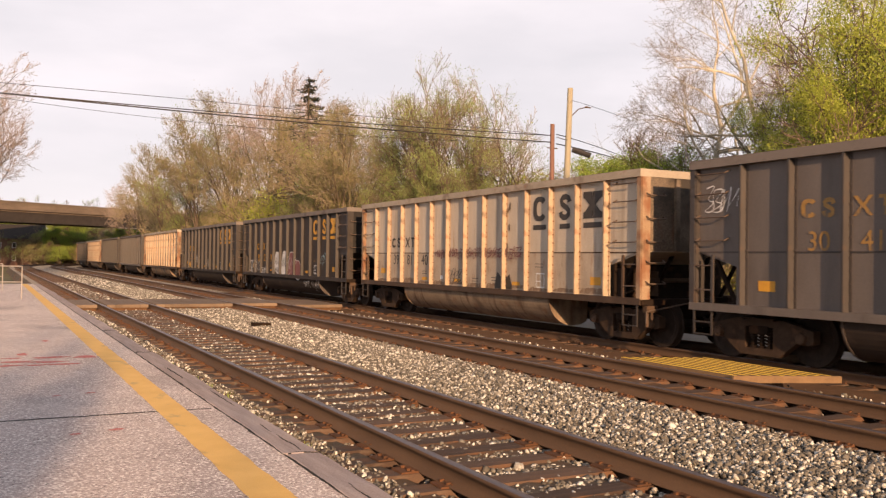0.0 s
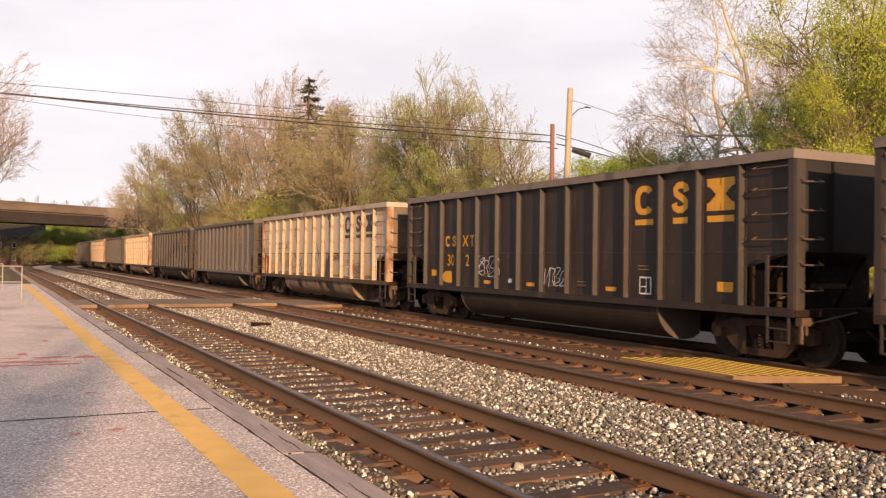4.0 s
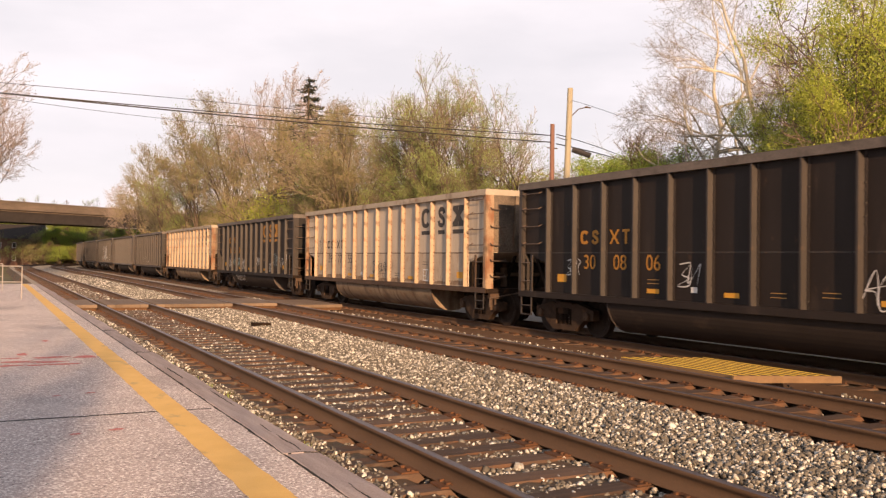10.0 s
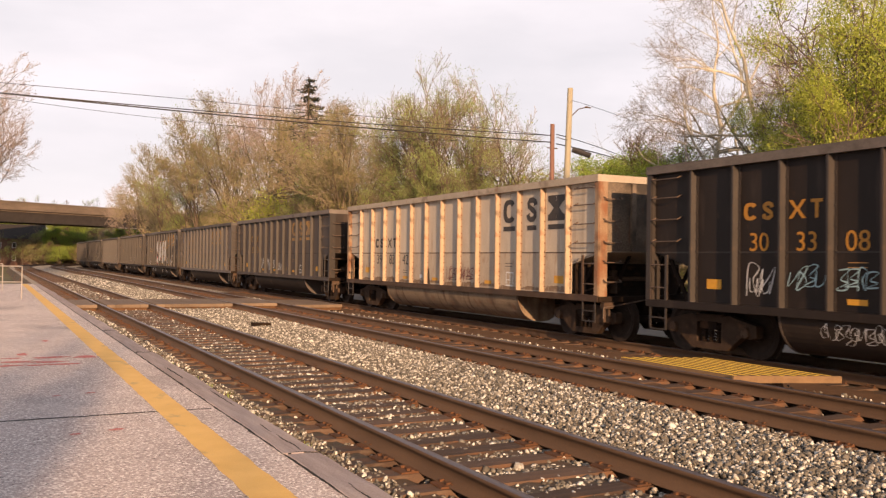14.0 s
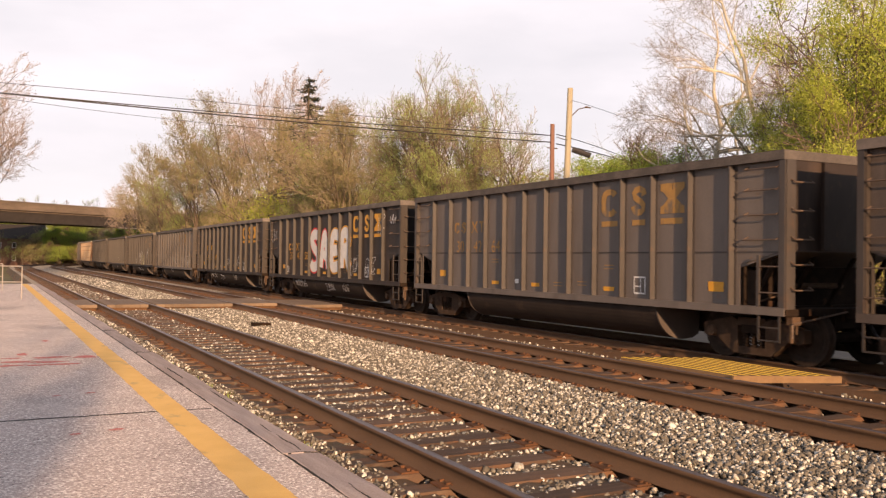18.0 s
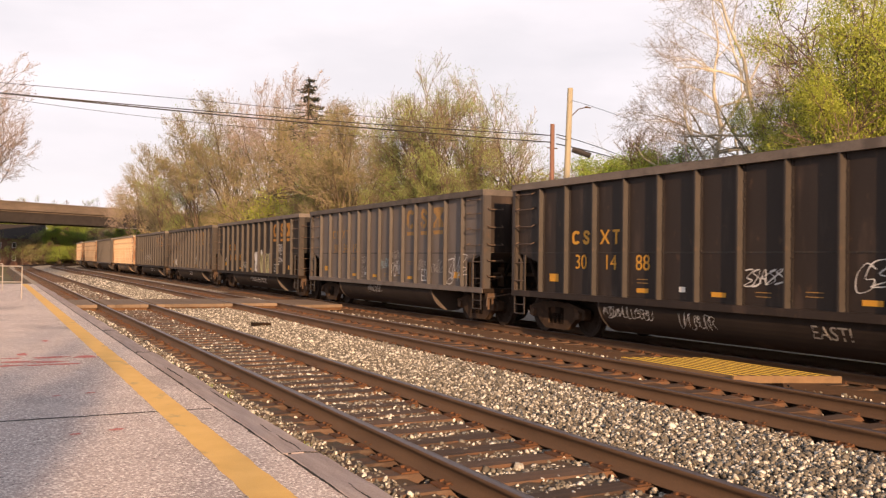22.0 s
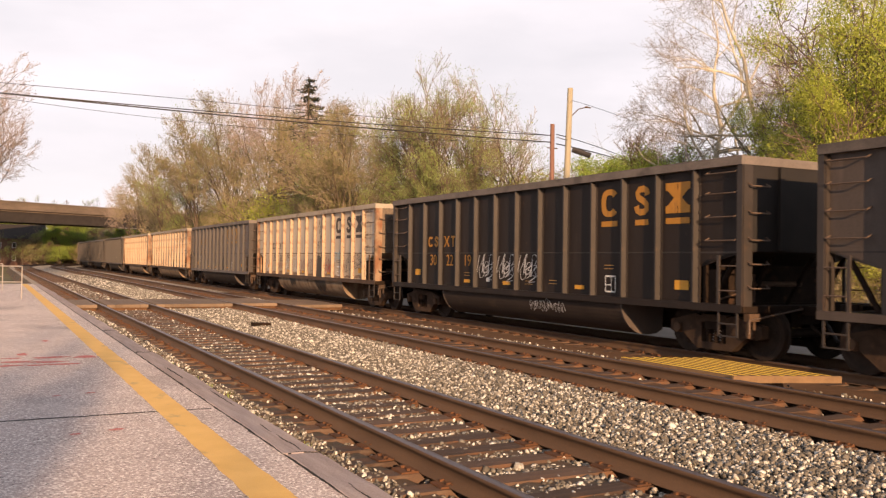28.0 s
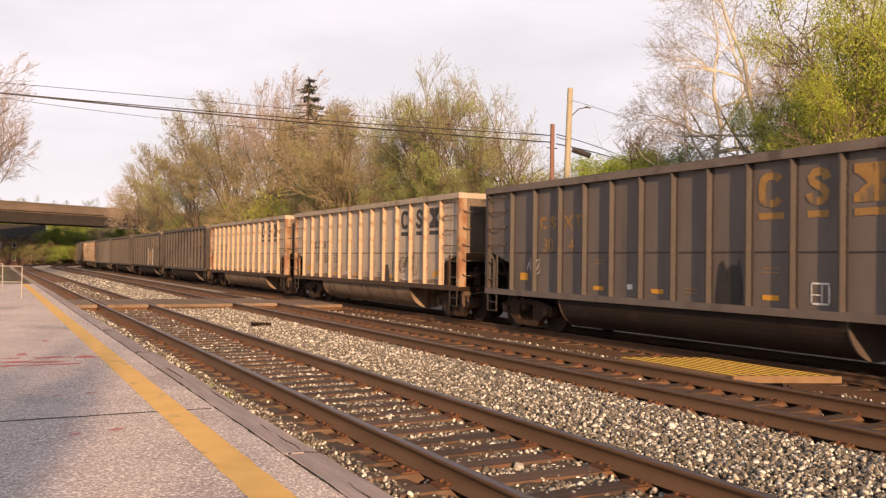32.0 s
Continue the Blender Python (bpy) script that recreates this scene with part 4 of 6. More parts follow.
def flat_rect(w, h):
    def fill(bm):
        bm.faces.new([bm.verts.new(p) for p in ((-w / 2, 0, -h / 2), (w / 2, 0, -h / 2), (w / 2, 0, h / 2), (-w / 2, 0, h / 2))])
    return fill


def fill_data_box(bm):
    for x0, x1, z0, z1 in ((-0.17, 0.17, 0.14, 0.17), (-0.17, 0.17, -0.17, -0.14), (-0.17, -0.145, -0.17, 0.17), (0.145, 0.17, -0.17, 0.17), (0.02, 0.04, -0.15, 0.15), (-0.15, 0.03, -0.03, -0.01)):
        bm.faces.new([bm.verts.new(p) for p in ((x0, 0, z0), (x1, 0, z0), (x1, 0, z1), (x0, 0, z1))])


def fill_print(bm):
    for z in (-0.035, 0.035):
        bm.faces.new([bm.verts.new(p) for p in ((-0.16, 0, z - 0.007), (0.16, 0, z - 0.007), (0.16, 0, z + 0.007), (-0.16, 0, z + 0.007))])


def fill_tee_shape(bm):
    bm.faces.new([bm.verts.new((x, 0, z)) for x, z in ((-0.2, 0.28), (-0.2, 0.18), (-0.06, 0.18), (-0.06, -0.28), (0.06, -0.28), (0.06, 0.18), (0.2, 0.18), (0.2, 0.28))])


def digits_mesh(text, size, material):
    cu = bpy.data.curves.new("digits", "FONT")
    cu.body, cu.size, cu.align_x, cu.align_y = text, size, "CENTER", "CENTER"
    cu.offset = 0.0
    ob = bpy.data.objects.new("digits", cu)
    me = bpy.data.meshes.new_from_object(ob)
    bpy.data.objects.remove(ob)
    bpy.data.curves.remove(cu)
    me.materials.clear()
    me.materials.append(material)
    return me


STROKES = (
    [(-0.4, 0.8), (-0.5, -0.8), (0.1, 0.1), (0.5, 0.9), (0.4, -0.9)], [(0.5, 0.6), (-0.1, 0.95), (-0.5, 0.2), (-0.3, -0.8), (0.4, -0.6), (0.5, 0.0), (0.0, 0.05)],
    [(-0.5, -0.9), (-0.1, 0.9), (0.2, 0.5), (0.5, -0.9), (0.2, -0.2), (-0.4, -0.1)], [(-0.5, 0.8), (0.5, 0.9), (-0.2, 0.0), (0.5, -0.3), (-0.5, -0.9), (0.6, -0.8)],
    [(0.4, 0.9), (-0.4, 0.6), (0.3, 0.1), (0.5, -0.5), (-0.5, -0.9)], [(-0.5, 0.9), (-0.3, -0.9), (0.4, -0.7), (0.5, 0.8)], [(-0.4, -0.9), (-0.4, 0.9), (0.4, 0.7), (0.0, 0.0), (0.5, -0.9)])


def ribbon(bm, way, half, fine):
    """A flat brush stroke along a smooth way; half gives its half width."""
    pts = []
    for i in range(len(way) - 1):
        p0, p1, p2, p3 = way[max(0, i - 1)], way[i], way[i + 1], way[min(len(way) - 1, i + 2)]
        for q in range(fine):
            t = q / fine
            pts.append(0.5 * (2 * p1 + (p2 - p0) * t + (2 * p0 - 5 * p1 + 4 * p2 - p3) * t * t + (3 * p1 - p0 - 3 * p2 + p3) * t ** 3))
    pts.append(way[-1])
    n, prev = len(pts) - 1, None
    for i in range(n + 1):
        d = (pts[min(n, i + 1)] - pts[max(0, i - 1)]).normalized()
        o = Vector((-d.z, 0, d.x)) * half(i)
        y = Vector((0, -0.00003 * i, 0))
        pair = [bm.verts.new(pts[i] + o + y), bm.verts.new(pts[i] - o + y)]
        if prev:
            bm.faces.new((prev[0], prev[1], pair[1], pair[0]))
        prev = pair


def scribble(seed, w, h, width, loops=3):
    """A quick spray-paint scrawl: a row of slanting pen strokes as thin flat ribbons."""
    g = random.Random(seed)

    def fill(bm):
        cells = max(2, round(w / max(0.13, 0.42 * h)))
        way = []
        for k in range(cells):
            cx, cw = -w / 2 + w * (k + 0.5) / cells, w / cells * g.uniform(0.9, 1.25)
            tall, lift, slant = h / 2 * g.uniform(0.6, 1.0), h * g.uniform(-0.10, 0.10), g.uniform(0.05, 0.25)
            way += [Vector((cx + x * cw + slant * z * tall, 0, lift + z * tall)) for x, z in g.choice(STROKES)]
        ribbon(bm, way, lambda i: width * (0.6 + 0.3 * math.sin(i * 0.6)), 5)
    return fill


def bubble(seed, w, h, grow):
    """A fat rounded spray-painted form."""
    g = random.Random(seed)
    ph = [g.uniform(0, 6.28) for _ in range(3)]

    def fill(bm):
        n = 40
        vs = []
        for i in range(n):
            a = 2 * math.pi * i / n
            r = 1 + 0.10 * math.sin(2 * a + ph[0]) + 0.09 * math.sin(3 * a + ph[1]) + 0.05 * math.sin(5 * a + ph[2])
            c, s = math.cos(a), math.sin(a)
            vs.append(bm.verts.new((math.copysign(abs(c) ** 0.7, c) * (w / 2 * r + grow), 0, math.copysign(abs(s) ** 0.6, s) * (h / 2 * r + grow))))
        bm.faces.new(vs)
    return fill


FORMS = {
    "curl": [(0.36, 0.62), (0.30, 0.78), (0.0, 0.86), (-0.30, 0.72), (-0.28, 0.42), (0.0, 0.14), (0.34, -0.10), (0.42, -0.45), (0.20, -0.74), (-0.20, -0.78), (-0.42, -0.55)],
    "arch": [(-0.36, -0.80), (-0.30, -0.30), (-0.18, 0.40), (0.0, 0.82), (0.16, 0.40), (0.26, -0.10), (0.02, -0.22), (0.26, -0.12), (0.34, -0.50), (0.42, -0.80)],
    "comb": [(0.36, 0.72), (-0.10, 0.80), (-0.30, 0.50), (-0.28, 0.06), (0.22, 0.04), (-0.26, 0.02), (-0.34, -0.40), (-0.20, -0.76), (0.40, -0.70)],
    "hook": [(-0.30, -0.80), (-0.30, -0.20), (-0.28, 0.70), (0.10, 0.84), (0.34, 0.55), (0.24, 0.20), (-0.14, 0.06), (0.14, -0.20), (0.30, -0.55), (0.46, -0.82)]}


def fat_stroke(form, w, h):
    """A fat brush stroke along a form one panel wide."""
    def fill(bm):
        ribbon(bm, [Vector((x * 0.98, 0, z * h)) for x, z in FORMS[form]], lambda i: w, 6)
    return fill


def stripes(seed, w, h):
    """Long downward strokes, up and down in one go."""
    g = random.Random(seed)
    way = []
    for i in range(7):
        x = -w / 2 + w * i / 6
        top = Vector((x * 1.05 + g.uniform(-0.02, 0.02), 0, h / 2 + g.uniform(-0.04, 0.04)))
        foot = Vector((x * 0.75 + 0.06 + g.uniform(-0.02, 0.02), 0, -h / 2 + g.uniform(-0.03, 0.03)))
        way += [top, foot] if i % 2 == 0 else [foot, top]
    return lambda bm: ribbon(bm, way, lambda i: 0.03 + 0.012 * math.sin(i * 0.7), 6)


def stain(seed, w, h):
    """A runny dark spill with an uneven upper edge and a few tongues."""
    def fill(bm):
        n = 40
        top, bot = [], []
        for i in range(n + 1):
            u = i / n
            k = noise.noise(Vector((u * 3.5, seed * 1.7, 0))) * 0.35 + noise.noise(Vector((u * 13, seed * 1.7, 4))) * 0.16
            up = -h / 2 + h * max(0.05, min(1.0, (0.82 + k) * min(1.0, 5.5 * min(u, 1 - u) + 0.25)))
            top.append(bm.verts.new((-w / 2 + w * u, 0, up)))
            bot.append(bm.verts.new((-w / 2 + w * u, 0, -h / 2)))
        for i in range(n):
            bm.faces.new((bot[i], bot[i + 1], top[i + 1], top[i]))
    return fill


def tub_run(seed, w, reach):
    """A dark run down the round side of the tub, with uneven tongues."""
    def fill(bm):
        n, k, prev = 28, 7, None
        for i in range(n + 1):
            u = i / n
            low = reach * max(0.12, min(1.0, 0.75 + 0.9 * noise.noise(Vector((u * 5.0, seed * 1.7, 2))) + 0.4 * noise.noise(Vector((u * 17, seed, 5)))) * min(1.0, 6 * min(u, 1 - u) + 0.2))
            col = []
            for j in range(k + 1):
                a = low * j / k
                col.append(bm.verts.new((-w / 2 + w * u, -(0.86 + 0.646 * math.cos(a)), 0.862 - 0.646 * math.sin(a))))
            if prev:
                for j in range(k):
                    bm.faces.new((prev[j], prev[j + 1], col[j + 1], col[j]))
            prev = col
    return fill


def on_tub(me, z):
    """Bends flat paint onto the round side of the tub."""
    for v in me.vertices:
        drop = max(0.0, min(0.62, 0.86 - (z + v.co.z)))
        v.co.y -= 0.86 + 0.647 * math.sqrt(1 - (drop / 0.64) ** 2)
    return me


def splashes(seed, w, h):
    """Short dark runs scattered over a panel."""
    g = random.Random(seed)

    def fill(bm):
        for k in range(13):
            cx, cz = g.gauss(0, 0.22) * w, g.uniform(-0.5, 0.5) * h
            a, b = g.uniform(0.012, 0.035), g.uniform(0.04, 0.14)
            y = -0.0002 * k
            bm.faces.new([bm.verts.new((cx + a * math.cos(q) * g.uniform(0.7, 1.2), y, cz + b * math.sin(q) * g.uniform(0.8, 1.2))) for q in [2 * math.pi * i / 10 for i in range(10)]])
    return fill


TRUCK_PARTS = {
    "side_frame": made("side_frame", fill_side_frame, M_FRAME, 0.012), "spring": made("spring", fill_spring, M_TRUCK),
    "bolster": made("bolster", fill_bolster, M_TRUCK), "bearing_cap": made("bearing_cap", fill_cap, M_CAP), "wheelset": made("wheelset", fill_wheel, M_WHEEL)}
PAINTS = {"light": (M_LIGHT, M_LIGHT_POST, M_DARKMARK, "weathered cream"), "black": (M_BLACK, M_BLACK_TRIM, M_YEL, "dusty black"), "jet": (M_JET, M_BLACK_TRIM, M_DULL_YEL, "oily black"), "grey": (M_GREY, M_GREY_TRIM, M_FADED_YEL, "faded grey"), "dgrey": (M_DGREY, M_BLACK_TRIM, M_FADED_YEL, "dusty dark grey"), "orange": (M_ORANGE, M_ORANGE, M_DARKMARK, "orange-brown")}
CAR_MESHES = {}


def car_mesh(key, fill, material, bevel=0.0):
    k = (key, material.name)
    if k not in CAR_MESHES:
        CAR_MESHES[k] = made(key, fill, material, bevel)
    return CAR_MESHES[k]


CARS, WHEELS = [], []


def coal_car(index, paint, number, extras, turn_wheels, make="long"):
    half, posts, logo = MAKES[make]
    panels = [(a + b) / 2 for a, b in zip(posts, posts[1:])]
    d = HALF - half
    reach = Matrix.Diagonal((half / HALF, 1, 1, 1))
    skin, trim, mark, words = PAINTS[paint]
    car = tagged(new("coal_car"), f"{words} steel bathtub coal car rolling in a long train", "train car", "coal cars of the train")
    side = SHEET
    flip = pose(0, 0, 0, 0, 0, 180)
    put("body", car_mesh("shell", fill_shell, skin), car, reach)
    for sy in (-1, 1):
        put("side_wall", car_mesh("side_wall", fill_side_sheet, skin), car, pose(0, sy * (side - 0.012), 0) @ reach)
    # end walls are coloured darker for soot and for shade between the cars
    soot_shade = M_LIGHT_END if paint in ("light", "orange") else M_SOOT_SHADE if paint in ("black", "jet") else M_BLACK
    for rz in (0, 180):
        put("end_wall", car_mesh("end_wall", fill_end_wall, soot_shade), car, pose(0, 0, 0, 0, 0, rz) @ pose(-d, 0, 0))
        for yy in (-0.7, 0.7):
            put("end_rib", car_mesh("end_rib", fill_end_ribs, soot_shade), car, pose(0, 0, 0, 0, 0, rz) @ pose(-d, yy, 0))
    put("floor_lining", car_mesh("floor_lining", lambda bm: box(bm, -4.3, 4.3, -1.43, 1.43, 0.965, 0.985), M_COAL), car, reach)
    put("top_chord", car_mesh("top_chord", fill_chord, M_LIGHT_CHORD if paint == "light" else M_ORANGE if paint == "orange" else M_DUST_CHORD, 0.012), car, reach)
    for x in posts:
        p = put("side_post", car_mesh("side_post", fill_post, trim, 0.008), car, pose(x, -side, 0, 0, 0, 180))
        tagged(put("rivet_strip", car_mesh("rivet_strip", fill_bolts, M_RIVET if paint == "light" else trim), p), kind="stuff")
        put("side_post", car_mesh("side_post", fill_post, trim, 0.008), car, pose(x, side, 0))
    if paint == "light":
        put("lower_sheet", car_mesh("lower_sheet", lambda bm: box(bm, -5.97, 5.97, -0.006, 0.0, 0.972, 1.84), M_LIGHT_LOW), car, pose(0, -side, 0) @ reach)
    sill = M_RUST_SILL if paint == "light" else skin
    put("side_sill", car_mesh("side_sill", fill_sill, sill, 0.006), car, reach)
    put("side_sill", car_mesh("side_sill", fill_sill, sill, 0.006), car, flip @ reach)
    put("weld_seam", car_mesh("weld_seam", fill_seam, M_RUST_SILL if paint == "light" else trim), car, pose(0, -side, 0) @ reach)
    for rz in (0, 180):
        tub = put("tub", car_mesh("tub", fill_tub, M_TUB_LIGHT if paint in ("light", "orange") else M_TUB_DARK), car, pose(0, 0, 0, 0, 0, rz) @ reach)
        for x in (3.82, -3.86):
            put("end_plate", car_mesh("end_plate", fill_tub_plate, M_TUB_LIGHT if paint in ("light", "orange") else M_DGREY), tub, pose(x, 0, 0))
    put("centre_sill", car_mesh("centre_sill", fill_centre_sill, M_TRUCK), car, reach)
    for rz in (0, 180):
        turn = pose(0, 0, 0, 0, 0, rz)
        for sx in (-1, 1):
            if rz == 0 or sx > 0:
                put("corner_post", car_mesh("corner_post", fill_corner_post, M_RUSTY_CORNER if paint == "light" else trim), car, turn @ pose(sx * (7.0 - d), 0, 0))
        for sx in (-1, 1):
            st = put("ladder", car_mesh("ladder", fill_stile, M_RUST_SILL if paint == "light" else trim), car, turn @ pose(sx * (6.52 - d), 0, 0))
            for z in (1.20, 1.62):
                put("rung", car_mesh("rung", fill_rung, M_IRON), st, pose(0.0 if sx > 0 else -0.44, 0, z))
            for z in (2.05, 2.45, 2.85, 3.2):
                put("grab_iron", car_mesh("grab_iron", fill_grab, M_IRON), car, turn @ pose(sx * (6.56 - d), -side, z))
            put("stirrup", car_mesh("stirrup", fill_stirrup, M_BLACK_TRIM), car, turn @ pose(sx * (6.74 - d), 0, 0))
        for z in (1.25, 1.65, 2.05, 2.5, 2.95):
            put("end_rung", car_mesh("end_rung", fill_end_rung, M_IRON), car, turn @ pose(7.16 - d, -1.48, z))
        put("coupler", car_mesh("coupler", fill_coupler, M_TRUCK), car, turn @ pose(7.0 - d, 0, 0))
        put("uncoupling_lever", car_mesh("uncoupling_lever", fill_cut_lever, M_IRON), car, turn @ pose(7.14 - d, 0, 0))
        put("end_bracket", car_mesh("end_bracket", fill_end_bracket, M_RUST_SILL if paint == "light" else M_CAP, 0.01), car, turn @ pose(-d, 0, 0))
        put("air_hose", car_mesh("air_hose", fill_air_hose, M_CABLE), car, turn @ pose(-d, 0, 0))
        put("brake_pipe", car_mesh("brake_pipe", fill_brake_pipe, M_CAP), car, turn @ pose(-d, 0, 0))
        for yy in (-1.35, -0.5, 0.5, 1.35):
            put("end_brace", car_mesh("end_brace", fill_end_brace, M_TRUCK), car, turn @ pose(-d, yy, 0))
        put("brake_box", car_mesh("brake_box", fill_brake_box, M_TRUCK), car, turn @ pose(-d, 0, 0))
        put("bulkhead", car_mesh("bulkhead", fill_bulkhead, M_TRUCK), car, turn @ pose(-d, 0, 0))
        truck = put("truck", TRUCK_PARTS["bolster"], car, turn @ pose(5.93 - d, 0, 0))
        for sy in (-1, 1):
            put("side_frame", TRUCK_PARTS["side_frame"], truck, pose(0, 0, 0, 0, 0, 0 if sy < 0 else 180))
            tagged(put("spring", TRUCK_PARTS["spring"], truck, pose(0, sy * 1.02, 0)), kind="stuff")
        for sx in (-1, 1):
            for sy in (-1, 1):
                put("bearing_cap", TRUCK_PARTS["bearing_cap"], truck, pose(sx * 0.885, sy * 1.10, 0.47, 0, 0, 0 if sy < 0 else 180))
            w = put("wheelset", TRUCK_PARTS["wheelset"], truck, pose(sx * 0.885, 0, 0.457))
            if turn_wheels:
                WHEELS.append((w, sx * 0.885, rz))
    # markings on the wall that faces the platform
    y = -side - 0.010
    for name, fill, i in (("ring_mark", fill_ring_shape, logo), ("bend_mark", fill_bend_shape, logo + 1), ("hourglass_mark", fill_hourglass_shape, logo + 2)):
        put(name, car_mesh(name, fill, mark), car, pose(panels[i], y, 2.85))
        put("underline_mark", car_mesh("underline_mark" + str(i - logo), flat_rect((0.52, 0.38, 0.62)[i - logo], 0.11), mark), car, pose(panels[i], y, 2.43))
    owner_z, digit_z = {"long": (2.17, 1.64), "short": (2.52, 2.00), "twelve": (2.12, 1.74)}[make]
    if number.strip():
        for name, fill, x in (("ring_mark", fill_ring_shape, panels[1] - 0.18), ("bend_mark", fill_bend_shape, panels[1] + 0.18), ("cross_mark", fill_cross_shape, panels[2] - 0.18), ("tee_mark", fill_tee_shape, panels[2] + 0.18)):
            put(name, car_mesh(name, fill, mark), car, pose(x, y, owner_z) @ Matrix.Diagonal((0.54, 1, 0.52, 1)))
    for k in range(3):
        if number[2 * k:2 * k + 2].strip():
            put("number", digits_mesh(number[2 * k:2 * k + 2], 0.43, mark), car, pose(panels[1 + k], y, digit_z, 90, 0, 0))
    yel = M_YEL
    put("reflector", car_mesh("reflector_big", flat_rect(0.36, 0.17), yel), car, pose(panels[-1] + 0.12, y, 1.26))
    put("reflector", car_mesh("reflector_mid", flat_rect(0.34, 0.17), yel), car, pose(panels[0] + 0.0, y, 1.30))
    for i in (3, 5, 8):
        put("reflector", car_mesh("reflector_small", flat_rect(0.34, 0.085), yel), car, pose(panels[i], y, 1.12))
    put("data_box", car_mesh("data_box", fill_data_box, M_WHITE), car, pose(panels[9] + 0.05, y, 1.22))
    put("card", car_mesh("card", flat_rect(0.16, 0.10), M_WHITE), car, pose(panels[4] + 0.1, y, 1.18))
    for i, z in ((3, digit_z - 0.34), (logo, 1.56), (6, 1.16), (7, 1.20)):
        put("small_print", car_mesh("small_print", fill_print, M_DARKMARK if paint == "light" else M_FADED_YEL), car, pose(panels[i], y, z))
    if paint == "light":
        for i, x in enumerate(panels):
            put("grime", car_mesh("grime" + str(i % 5), stain(31 + i % 5, 0.86 if make == "long" else 0.8, 0.09 + 0.04 * (i % 3)), M_GRIME), car, pose(x, y + 0.001, 1.02 + 0.02 * (i % 3)))
    for e, (kind, x, z, w, h, mat, seed) in enumerate(extras):
        low = z < 0.95
        yy = 0.0 if low else y - 0.004 - 0.003 * e
        x = x * 0.93 if make == "short" else x
        if kind == "tag":
            me = made("graffiti", scribble(seed, w, h, 0.008 if low else 0.010 + 0.005 * min(1, w)), mat)
            put("graffiti", on_tub(me, z) if low else me, car, pose(x, yy, z))
        elif kind == "word":
            me = digits_mesh(seed, h, mat)
            me.transform(Matrix.Rotation(radians(90), 4, "X"))
            put("graffiti", on_tub(me, z) if low else me, car, pose(x, yy, z))
        elif kind == "stripes":
            put("graffiti", made("graffiti", stripes(seed, w, h), mat), car, pose(x, yy, z))
        elif kind == "run":
            put("stain", made("stain", tub_run(seed, w, h), mat), car, pose(x, 0, 0))
        elif kind == "stroke":
            put("graffiti", made("graffiti", fat_stroke(seed, w, h), mat), car, pose(x, yy, z))
        elif kind == "bubble":
            put("graffiti", made("graffiti", bubble(seed, w, h, 0.0), mat), car, pose(x, yy, z))
        elif kind == "splash":
            tagged(put("stain", made("stain", splashes(seed, w, h), mat), car, pose(x, yy, z)), kind="stuff")
        elif kind == "spill":
            put("stain", made("stain", stain(seed, w, h), mat), car, pose(x, yy, z))
    CARS.append((index, car))
    return car


